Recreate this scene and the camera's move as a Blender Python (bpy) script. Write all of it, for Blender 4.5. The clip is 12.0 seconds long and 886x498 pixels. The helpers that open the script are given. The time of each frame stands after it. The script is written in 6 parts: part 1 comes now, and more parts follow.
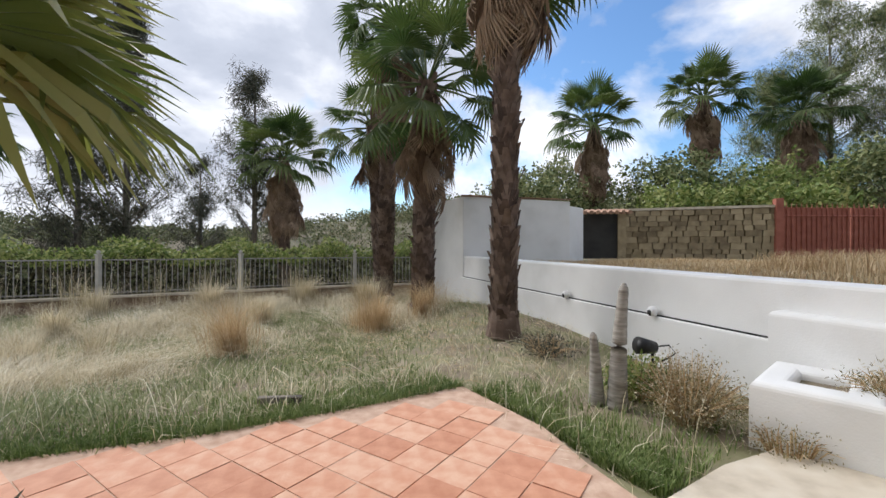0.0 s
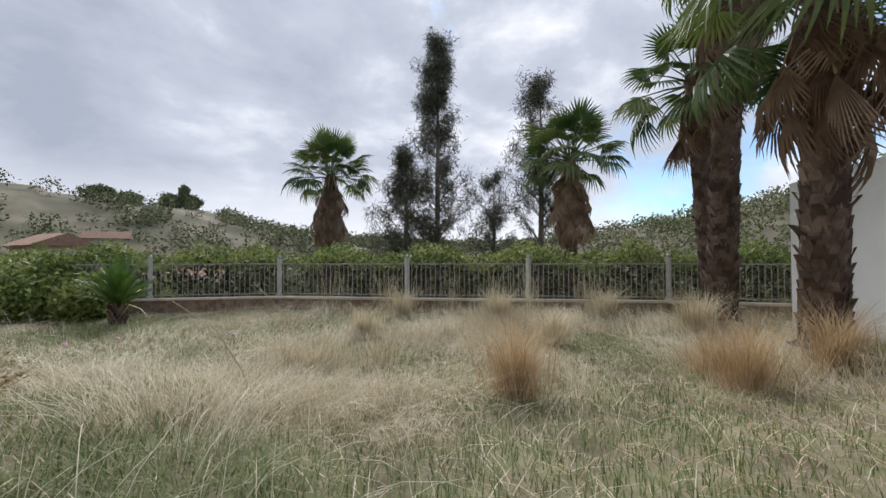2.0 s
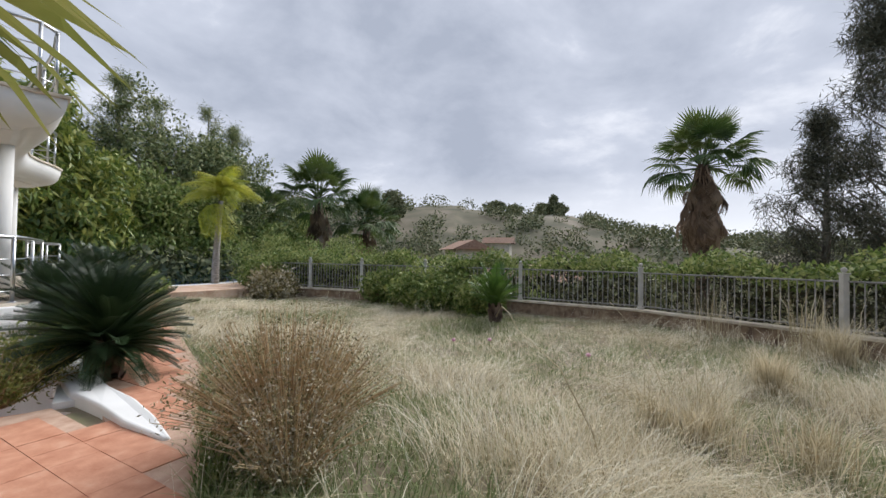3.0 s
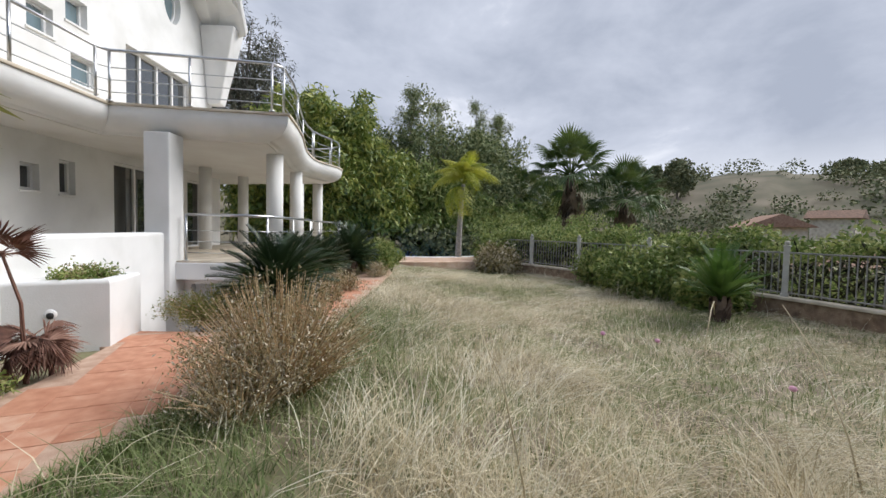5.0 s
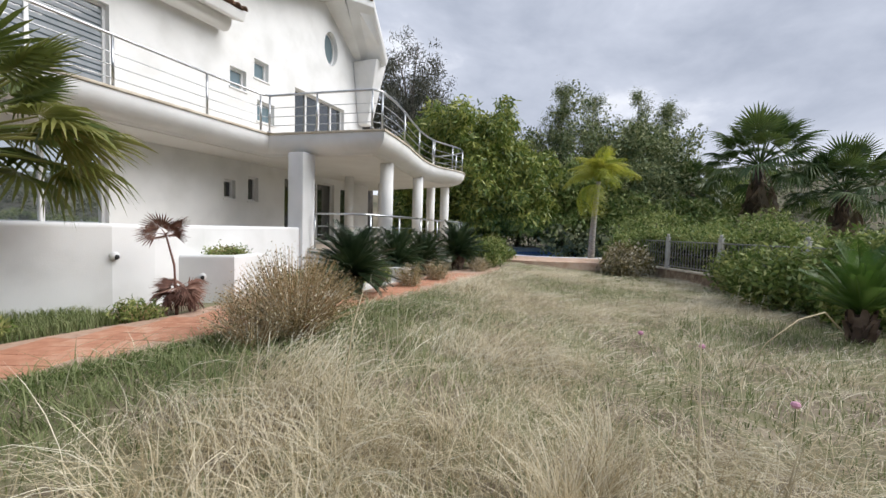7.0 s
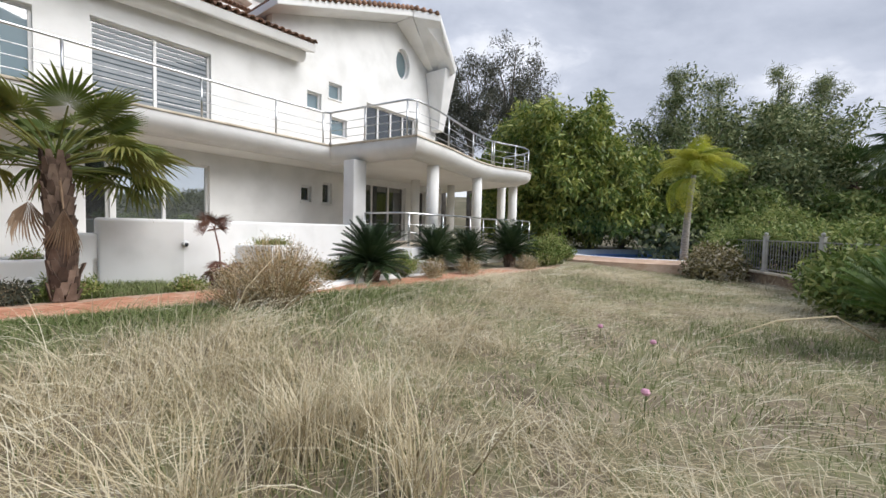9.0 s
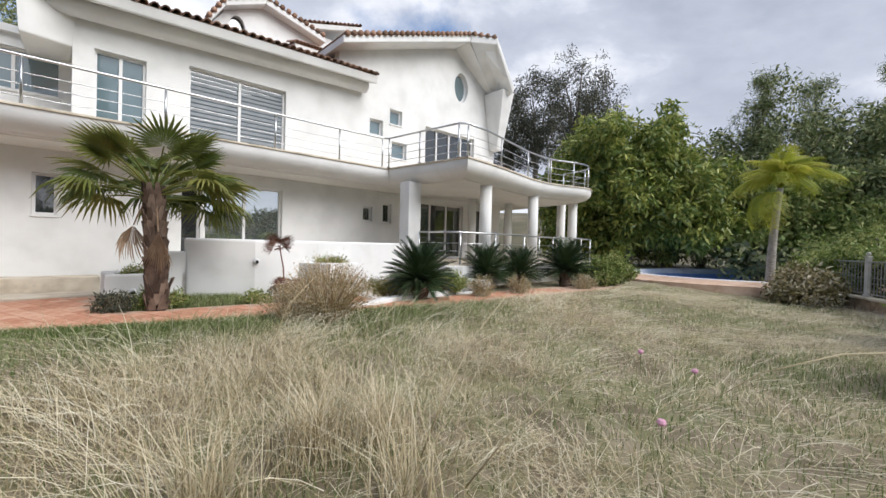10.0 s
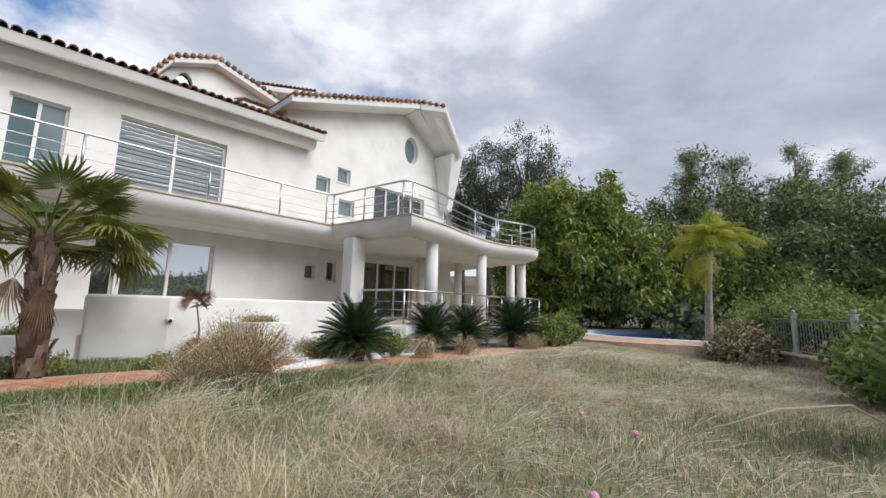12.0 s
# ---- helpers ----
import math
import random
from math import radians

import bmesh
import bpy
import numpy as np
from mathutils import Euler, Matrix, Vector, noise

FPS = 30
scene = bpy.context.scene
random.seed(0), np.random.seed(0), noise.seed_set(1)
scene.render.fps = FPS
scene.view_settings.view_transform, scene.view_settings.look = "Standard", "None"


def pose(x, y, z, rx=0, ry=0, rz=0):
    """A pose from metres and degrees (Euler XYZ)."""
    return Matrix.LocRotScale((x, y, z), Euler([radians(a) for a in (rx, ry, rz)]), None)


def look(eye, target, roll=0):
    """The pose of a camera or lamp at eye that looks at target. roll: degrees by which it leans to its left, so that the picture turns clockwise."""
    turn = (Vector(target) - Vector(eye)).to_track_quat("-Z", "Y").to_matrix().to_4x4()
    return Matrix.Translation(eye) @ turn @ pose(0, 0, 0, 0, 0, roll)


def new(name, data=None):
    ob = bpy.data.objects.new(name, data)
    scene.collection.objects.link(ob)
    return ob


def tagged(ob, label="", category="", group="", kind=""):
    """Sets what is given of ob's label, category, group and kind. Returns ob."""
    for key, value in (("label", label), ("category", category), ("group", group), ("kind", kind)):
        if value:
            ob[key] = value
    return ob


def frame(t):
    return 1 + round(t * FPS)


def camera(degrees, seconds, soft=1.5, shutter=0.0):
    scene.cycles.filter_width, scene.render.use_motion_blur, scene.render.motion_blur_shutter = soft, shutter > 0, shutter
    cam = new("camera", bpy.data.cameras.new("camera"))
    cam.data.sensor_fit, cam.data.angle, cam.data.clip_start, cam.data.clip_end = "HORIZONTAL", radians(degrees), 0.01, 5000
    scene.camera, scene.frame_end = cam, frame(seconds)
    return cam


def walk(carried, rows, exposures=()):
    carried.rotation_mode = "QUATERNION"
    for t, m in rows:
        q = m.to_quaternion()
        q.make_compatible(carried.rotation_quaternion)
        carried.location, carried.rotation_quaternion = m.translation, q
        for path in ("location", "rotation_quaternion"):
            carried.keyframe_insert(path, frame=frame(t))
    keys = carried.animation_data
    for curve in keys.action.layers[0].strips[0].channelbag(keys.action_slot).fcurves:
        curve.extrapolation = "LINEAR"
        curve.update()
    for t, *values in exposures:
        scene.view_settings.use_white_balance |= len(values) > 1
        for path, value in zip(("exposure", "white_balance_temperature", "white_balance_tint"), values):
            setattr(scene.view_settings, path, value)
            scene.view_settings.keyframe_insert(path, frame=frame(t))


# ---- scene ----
cam = camera(94.6, 12.0)
PATH = [
    (0, (-0.74, 2.702, 1.256), (-1.075, 4.674, 1.255), 0.1),
    (0.5, (-0.81, 3.22, 1.17), (-0.863, 5.219, 1.159), 0.5),
    (1, (-1.103, 3.886, 1.175), (-1.455, 5.855, 1.172), 0.3),
    (1.5, (-1.497, 4.344, 1.199), (-2.434, 6.111, 1.206), -0.3),
    (2, (-2.148, 4.662, 1.11), (-3.629, 6.005, 1.156), -0.1),
    (2.5, (-2.854, 4.782, 1.239), (-4.739, 5.449, 1.276), 0.2),
    (3, (-3.203, 5.034, 1.269), (-5.194, 4.849, 1.31), 0.9),
    (3.5, (-3.616, 5.513, 1.317), (-5.448, 4.71, 1.333), 0.6),
    (3.7, (-3.602, 5.651, 1.293), (-5.37, 4.715, 1.293), 1.0),
    (5.3, (-4.734, 6.97, 1.235), (-6.1, 5.513, 1.134), 1.2),
    (5.5, (-4.878, 7.098, 1.213), (-6.16, 5.566, 1.107), 1.2),
    (6, (-5.057, 7.376, 1.105), (-6.119, 5.684, 1.027), 1.0),
    (6.5, (-5.295, 7.869, 1.129), (-6.178, 6.076, 1.052), 1.1),
    (6.7, (-5.405, 8.046, 1.157), (-6.251, 6.237, 1.071), 1.3),
    (8.3, (-6.791, 9.175, 1.066), (-7.291, 7.241, 0.973), 1.2),
    (8.5, (-6.97, 9.222, 1.056), (-7.4, 7.271, 0.964), 1.1),
    (9, (-7.448, 9.362, 1.053), (-7.681, 7.378, 0.959), 1.4),
    (9.5, (-7.754, 9.501, 1.065), (-7.791, 7.503, 0.992), 1.4),
    (10, (-7.858, 9.573, 1.124), (-7.758, 7.575, 1.101), 1.5),
    (10.5, (-7.883, 9.542, 1.152), (-7.71, 7.55, 1.213), 1.7),
    (11, (-7.862, 9.566, 1.127), (-7.689, 7.581, 1.295), 1.6),
    (11.5, (-7.923, 9.533, 1.086), (-7.823, 7.553, 1.351), 1.5),
    (12, (-8.21, 9.249, 1.01), (-8.304, 7.272, 1.3), 1.4),
]
G = 1.15   # true size of one unit of the plan below
walk(cam, [(t, look(Vector(eye) * G, Vector(target) * G, roll)) for t, eye, target, roll in PATH],
     exposures=[(0.0, 0.60), (1.5, 0.47), (2.5, 0.45), (3.5, 0.48), (5.5, 0.46), (8.5, 0.49), (10.5, 0.42), (12.0, 0.29)])

# ---- world, sun, exposure ----
SUN_AZ, SUN_EL = 60.0, 40.0   # degrees: azimuth from +y towards -x, elevation


def set_world():
    w = bpy.data.worlds.new("sky")
    scene.world = w
    w.use_nodes = True
    nt = w.node_tree
    nt.nodes.clear()
    N = nt.nodes.new
    L = nt.links.new
    out = N("ShaderNodeOutputWorld")
    bg = N("ShaderNodeBackground")
    sky = N("ShaderNodeTexSky")
    sky.sky_type = 'NISHITA'
    sky.sun_disc = False
    sky.sun_elevation = radians(SUN_EL)
    sky.sun_rotation = radians(-SUN_AZ)
    sky.air_density, sky.dust_density = 1.2, 0.6
    skyk = N("ShaderNodeMixRGB")
    skyk.blend_type = 'MULTIPLY'
    skyk.inputs[0].default_value = 1.0
    L(sky.outputs[0], skyk.inputs[1])
    skyk.inputs[2].default_value = (0.062, 0.082, 0.105, 1)
    geo = N("ShaderNodeTexCoord")
    mp = N("ShaderNodeMapping")
    mp.inputs["Scale"].default_value = (1.0, 1.0, 1.35)
    mp.inputs["Location"].default_value = (0.35, 0.2, 0.1)
    L(geo.outputs["Generated"], mp.inputs["Vector"])
    n1 = N("ShaderNodeTexNoise")
    n1.inputs["Scale"].default_value = 2.3
    n1.inputs["Detail"].default_value = 9
    n1.inputs["Roughness"].default_value = 0.55
    n1.inputs["Distortion"].default_value = 0.15
    L(mp.outputs[0], n1.inputs["Vector"])
    n2 = N("ShaderNodeTexNoise")
    n2.inputs["Scale"].default_value = 2.9
    n2.inputs["Detail"].default_value = 8
    n2.inputs["Roughness"].default_value = 0.56
    n2.inputs["Distortion"].default_value = 0.2
    mp2 = N("ShaderNodeMapping")
    mp2.inputs["Scale"].default_value = (1.0, 1.0, 1.9)
    mp2.inputs["Location"].default_value = (3.1, 1.2, 0.4)
    L(geo.outputs["Generated"], mp2.inputs["Vector"])
    L(mp2.outputs[0], n2.inputs["Vector"])
    # more open blue on the side of +x
    sep = N("ShaderNodeSeparateXYZ")
    L(geo.outputs["Generated"], sep.inputs[0])
    ma = N("ShaderNodeMath")
    ma.operation = 'MULTIPLY_ADD'
    dp = N("ShaderNodeVectorMath")
    dp.operation = 'DOT_PRODUCT'
    L(geo.outputs["Generated"], dp.inputs[0])
    dp.inputs[1].default_value = (0.9, 0.42, 0.0)
    L(dp.outputs["Value"], ma.inputs[0])
    ma.inputs[1].default_value = -0.15
    L(n1.outputs["Fac"], ma.inputs[2])
    cover = N("ShaderNodeValToRGB")
    cover.color_ramp.elements[0].position = 0.34
    cover.color_ramp.elements[0].color = (0, 0, 0, 1)
    cover.color_ramp.elements[1].position = 0.45
    cover.color_ramp.elements[1].color = (1, 1, 1, 1)
    L(ma.outputs[0], cover.inputs[0])
    tone = N("ShaderNodeValToRGB")
    cr = tone.color_ramp
    cr.elements[0].position = 0.24
    cr.elements[0].color = (0.27, 0.30, 0.37, 1)
    cr.elements[1].position = 0.64
    cr.elements[1].color = (0.67, 0.685, 0.735, 1)
    e = cr.elements.new(0.46)
    e.color = (0.385, 0.415, 0.49, 1)
    mt = N("ShaderNodeMath")
    mt.operation = 'MULTIPLY_ADD'
    L(sep.outputs["X"], mt.inputs[0])
    mt.inputs[1].default_value = 0.15
    L(n2.outputs["Fac"], mt.inputs[2])
    L(mt.outputs[0], tone.inputs[0])
    # brighter towards the horizon, as thin cloud is
    hz = N("ShaderNodeValToRGB")
    hz.color_ramp.elements[0].position = 0.02
    hz.color_ramp.elements[0].color = (1, 1, 1, 1)
    hz.color_ramp.elements[1].position = 0.2
    hz.color_ramp.elements[1].color = (0, 0, 0, 1)
    L(sep.outputs["Z"], hz.inputs[0])
    mz = N("ShaderNodeMixRGB")
    L(hz.outputs[0], mz.inputs[0])
    L(tone.outputs[0], mz.inputs[1])
    mz.inputs[2].default_value = (0.66, 0.68, 0.73, 1)
    mix = N("ShaderNodeMixRGB")
    L(cover.outputs[0], mix.inputs[0])
    L(skyk.outputs[0], mix.inputs[1])
    L(mz.outputs[0], mix.inputs[2])
    L(mix.outputs[0], bg.inputs[0])
    bg.inputs[1].default_value = 1.17
    L(bg.outputs[0], out.inputs[0])


set_world()
sun_data = bpy.data.lights.new("sun", 'SUN')
sun_data.energy, sun_data.angle, sun_data.color = 2.7, radians(45), (1.0, 0.98, 0.965)
sun = new("sun", sun_data)
_a, _e = radians(SUN_AZ), radians(SUN_EL)
sun.matrix_world = look((-math.sin(_a) * math.cos(_e) * 60, math.cos(_a) * math.cos(_e) * 60, math.sin(_e) * 60), (0, 0, 0))


# ---- materials ----
def material(name, colors, scale=6.0, rough=0.8, bump=0.15, bump_scale=40.0, metal=0.0, per_object=0.0, per_island=0.0,
             translucent=0.0, detail=6, spec=0.3, stretch=(1, 1, 1)):
    """A noise-mottled surface: colors from dark to light; per_object / per_island shift the tone of single pieces."""
    m = bpy.data.materials.new(name)
    m.use_nodes = True
    nt = m.node_tree
    N, L = nt.nodes.new, nt.links.new
    b = nt.nodes["Principled BSDF"]
    out = nt.nodes["Material Output"]
    tc = N("ShaderNodeTexCoord")
    mp = N("ShaderNodeMapping")
    mp.inputs["Scale"].default_value = stretch
    L(tc.outputs["Object"], mp.inputs[0])
    n = N("ShaderNodeTexNoise")
    n.inputs["Scale"].default_value, n.inputs["Detail"].default_value = scale, detail
    L(mp.outputs[0], n.inputs["Vector"])
    fac = n.outputs["Fac"]
    if per_object or per_island:
        if per_object:
            r = N("ShaderNodeObjectInfo").outputs["Random"]
            amount = per_object
        else:
            r = N("ShaderNodeNewGeometry").outputs["Random Per Island"]
            amount = per_island
        mm = N("ShaderNodeMath")
        mm.operation = 'MULTIPLY_ADD'
        L(r, mm.inputs[0])
        mm.inputs[1].default_value = amount
        sub = N("ShaderNodeMath")
        sub.operation = 'SUBTRACT'
        L(fac, sub.inputs[0])
        sub.inputs[1].default_value = amount / 2
        L(sub.outputs[0], mm.inputs[2])
        fac = mm.outputs[0]
    ramp = N("ShaderNodeValToRGB")
    els = ramp.color_ramp.elements
    lo, hi = (0.3, 0.7) if not (per_object or per_island) else (0.2, 0.8)
    for i, c in enumerate(colors):
        p = lo + (hi - lo) * i / max(1, len(colors) - 1)
        if i < 2:
            els[i].position = p
            el = els[i]
        else:
            el = els.new(p)
        el.color = (*c, 1)
    L(fac, ramp.inputs[0])
    L(ramp.outputs[0], b.inputs["Base Color"])
    b.inputs["Roughness"].default_value = rough
    b.inputs["Metallic"].default_value = metal
    b.inputs["Specular IOR Level"].default_value = spec
    if bump:
        n2 = N("ShaderNodeTexNoise")
        n2.inputs["Scale"].default_value, n2.inputs["Detail"].default_value = bump_scale, 5
        L(mp.outputs[0], n2.inputs["Vector"])
        bp = N("ShaderNodeBump")
        bp.inputs["Strength"].default_value = bump
        bp.inputs["Distance"].default_value = 0.02
        L(n2.outputs["Fac"], bp.inputs["Height"])
        L(bp.outputs[0], b.inputs["Normal"])
    if translucent:
        tr = N("ShaderNodeBsdfTranslucent")
        L(ramp.outputs[0], tr.inputs["Color"])
        mx = N("ShaderNodeMixShader")
        mx.inputs[0].default_value = translucent
        L(b.outputs[0], mx.inputs[1])
        L(tr.outputs[0], mx.inputs[2])
        L(mx.outputs[0], out.inputs["Surface"])
    return m


M = {}
M["white"] = material("white_render", [(0.68, 0.68, 0.665), (0.76, 0.76, 0.75), (0.80, 0.80, 0.79)], 1.3, 0.85, 0.12, 60)
M["soffit"] = material("painted_soffit", [(0.70, 0.68, 0.65), (0.78, 0.77, 0.74)], 1.0, 0.85, 0.06, 60)
M["terracotta"] = material("terracotta", [(0.46, 0.20, 0.12), (0.58, 0.29, 0.185), (0.66, 0.41, 0.29)], 7, 0.75, 0.12, 50, per_object=0.4)
M["grout"] = material("grout", [(0.44, 0.28, 0.20), (0.60, 0.43, 0.33)], 9, 0.95, 0.2, 80)
M["concrete"] = material("cream_concrete", [(0.42, 0.36, 0.28), (0.58, 0.51, 0.41), (0.66, 0.6, 0.5)], 3, 0.9, 0.15, 50)
M["soil"] = material("soil", [(0.15, 0.12, 0.08), (0.25, 0.205, 0.145), (0.21, 0.205, 0.11), (0.36, 0.30, 0.22)], 1.6, 0.95, 0.5, 14, detail=10)
M["palestraw"] = material("pale_straw", [(0.55, 0.47, 0.30), (0.72, 0.65, 0.47), (0.82, 0.77, 0.62)], 1.0, 0.6, 0, per_island=0.8, translucent=0.2)
M["drygrass"] = material("dry_grass", [(0.36, 0.295, 0.175), (0.55, 0.47, 0.31), (0.70, 0.61, 0.43), (0.80, 0.73, 0.56)], 1.0, 0.7, 0, per_island=0.75, translucent=0.3)
M["greengrass"] = material("green_grass", [(0.12, 0.165, 0.055), (0.21, 0.25, 0.10), (0.32, 0.345, 0.17)], 1.0, 0.6, 0, per_island=0.75, translucent=0.3)
M["freshgrass"] = material("fresh_grass", [(0.095, 0.15, 0.035), (0.165, 0.23, 0.065), (0.26, 0.31, 0.12)], 1.0, 0.6, 0, per_island=0.75, translucent=0.3)
M["rustgrass"] = material("rust_grass", [(0.42, 0.28, 0.15), (0.56, 0.41, 0.23), (0.70, 0.56, 0.37)], 1.0, 0.7, 0, per_island=0.7, translucent=0.25)
M["palmleaf"] = material("palm_leaf", [(0.045, 0.085, 0.022), (0.085, 0.135, 0.035), (0.14, 0.18, 0.05)], 2.0, 0.45, 0, per_object=0.6, translucent=0.3, spec=0.5)
# lighter, yellower copy of palm_leaf with sunlight put into its colour
M["palmyellow"] = material("sunlit_palm_leaf", [(0.10, 0.14, 0.03), (0.17, 0.20, 0.045), (0.27, 0.27, 0.08)], 2.0, 0.45, 0, per_object=0.7, translucent=0.4, spec=0.5)
M["queenleaf"] = material("queen_palm_leaf", [(0.22, 0.27, 0.03), (0.36, 0.38, 0.045), (0.48, 0.45, 0.08)], 2.0, 0.5, 0, per_object=0.5, translucent=0.45)
M["cycad"] = material("cycad_leaf", [(0.018, 0.038, 0.016), (0.035, 0.065, 0.026), (0.06, 0.095, 0.04)], 2.0, 0.35, 0, per_object=0.5, translucent=0.12, spec=0.5)
M["cycadlight"] = material("young_cycad_leaf", [(0.05, 0.11, 0.02), (0.09, 0.17, 0.03), (0.13, 0.21, 0.05)], 2.0, 0.35, 0, per_object=0.5, translucent=0.3)
M["deadleaf"] = material("dead_palm_leaf", [(0.14, 0.09, 0.06), (0.26, 0.175, 0.115), (0.40, 0.29, 0.20)], 3.0, 0.8, 0, per_object=0.6, translucent=0.1)
M["trunk"] = material("palm_trunk", [(0.055, 0.036, 0.027), (0.125, 0.085, 0.064), (0.22, 0.16, 0.125)], 5.0, 0.9, 0.5, 40, per_island=0.6)
M["bark"] = material("grey_bark", [(0.07, 0.06, 0.05), (0.16, 0.14, 0.12), (0.24, 0.21, 0.18)], 5.0, 0.9, 0.5, 30, stretch=(1, 1, 0.3))
M["mango"] = material("broad_leaf", [(0.09, 0.14, 0.025), (0.2, 0.26, 0.05), (0.38, 0.39, 0.10)], 1.0, 0.45, 0, per_island=0.9, translucent=0.25, spec=0.45)
M["darkleaf"] = material("dark_leaf", [(0.085, 0.115, 0.045), (0.18, 0.22, 0.09), (0.33, 0.34, 0.16)], 1.0, 0.6, 0, per_island=0.9, translucent=0.2)
M["greyleaf"] = material("grey_green_leaf", [(0.045, 0.05, 0.035), (0.085, 0.09, 0.062), (0.14, 0.135, 0.095)], 1.0, 0.6, 0, per_island=0.9, translucent=0.2)
M["hedge"] = material("hedge_leaf", [(0.10, 0.15, 0.035), (0.20, 0.265, 0.07), (0.36, 0.38, 0.14)], 1.0, 0.55, 0, per_island=0.9, translucent=0.3)
M["shrub"] = material("dry_shrub", [(0.14, 0.125, 0.05), (0.27, 0.22, 0.10), (0.40, 0.34, 0.19), (0.62, 0.56, 0.44)], 1.0, 0.7, 0, per_island=0.9, translucent=0.25)
M["scrub"] = material("hill_scrub", [(0.095, 0.11, 0.05), (0.165, 0.18, 0.085), (0.26, 0.25, 0.135)], 0.1, 0.8, 0, per_island=0.8)
M["hill"] = material("hill_ground", [(0.07, 0.07, 0.04), (0.13, 0.115, 0.072), (0.22, 0.18, 0.13)], 0.06, 0.95, 0.3, 1.0, detail=9)
M["steel"] = material("brushed_steel", [(0.50, 0.51, 0.52), (0.62, 0.63, 0.64)], 9, 0.28, 0, metal=1.0)
M["frame"] = material("white_frame", [(0.74, 0.74, 0.73), (0.8, 0.8, 0.8)], 3, 0.4, 0)
M["rooftile"] = material("roof_tile", [(0.13, 0.085, 0.06), (0.26, 0.15, 0.10), (0.38, 0.24, 0.17)], 6, 0.85, 0.3, 40, per_object=0.5)
M["fencepaint"] = material("weathered_fence", [(0.2, 0.19, 0.18), (0.37, 0.36, 0.34)], 6, 0.7, 0.2, 50)
M["fencepost"] = material("pale_fence_post", [(0.42, 0.40, 0.36), (0.60, 0.58, 0.54)], 5, 0.85, 0.2, 50)
M["wither"] = material("withered_leaf", [(0.07, 0.035, 0.028), (0.15, 0.075, 0.055), (0.27, 0.16, 0.12)], 3.0, 0.8, 0, per_object=0.6)
# twig colour darkened to carry the shade inside the hedge
M["shadedtwig"] = material("shaded_hedge_twigs", [(0.03, 0.032, 0.02), (0.06, 0.06, 0.035), (0.11, 0.10, 0.06)], 1.0, 0.9, 0, per_island=0.9)
M["brick"] = material("old_brick", [(0.15, 0.10, 0.07), (0.27, 0.19, 0.13), (0.36, 0.28, 0.20)], 5, 0.9, 0.5, 30)
M["stone"] = material("tan_stone", [(0.17, 0.13, 0.08), (0.30, 0.24, 0.15), (0.42, 0.34, 0.22)], 4, 0.9, 0.5, 25, per_object=0.5)
M["gate"] = material("rust_red_paint", [(0.24, 0.075, 0.05), (0.33, 0.115, 0.08)], 4, 0.6, 0.1, 40)
M["black"] = material("black_plastic", [(0.012, 0.012, 0.013), (0.03, 0.03, 0.03)], 8, 0.45, 0)
# near-black colour standing in for the shade of unlit rooms and openings
M["dark"] = material("room_shade", [(0.03, 0.03, 0.03), (0.05, 0.048, 0.045)], 2, 0.9, 0)
M["greydoor"] = material("grey_metal_door", [(0.42, 0.43, 0.44), (0.5, 0.51, 0.52)], 2, 0.5, 0)
M["stump"] = material("grey_stump", [(0.17, 0.15, 0.13), (0.30, 0.28, 0.25), (0.42, 0.39, 0.35)], 6, 0.9, 0.4, 40, stretch=(1, 1, 6))
M["blind"] = material("grey_blind", [(0.20, 0.225, 0.245), (0.27, 0.295, 0.315)], 3, 0.45, 0)
M["pooltile"] = material("pool_blue", [(0.20, 0.36, 0.72), (0.32, 0.50, 0.84)], 5, 0.3, 0)
M["flower"] = material("pink_flower", [(0.6, 0.25, 0.4), (0.75, 0.45, 0.55)], 8, 0.6, 0)


def glass_material(name, tint, rough=0.02, mixed=0.0):
    m = bpy.data.materials.new(name)
    m.use_nodes = True
    b = m.node_tree.nodes["Principled BSDF"]
    b.inputs["Base Color"].default_value = (*tint, 1)
    b.inputs["Roughness"].default_value = rough
    b.inputs["IOR"].default_value = 1.9
    b.inputs["Specular IOR Level"].default_value = 0.8
    return m


M["glass"] = glass_material("window_glass", (0.03, 0.035, 0.036))
M["mirrorglass"] = glass_material("reflective_glass", (0.58, 0.62, 0.64))
M["mirrorglass"].node_tree.nodes["Principled BSDF"].inputs["Metallic"].default_value = 0.9
M["paleglass"] = glass_material("pale_glass", (0.13, 0.19, 0.21))
M["water"] = material("pool_water", [(0.20, 0.38, 0.78), (0.28, 0.48, 0.86)], 1.5, 0.12, 0.1, 6, spec=0.2)
M["pooldeck"] = material("pool_deck", [(0.46, 0.29, 0.20), (0.58, 0.40, 0.29), (0.68, 0.52, 0.41)], 2, 0.9, 0.1, 40)


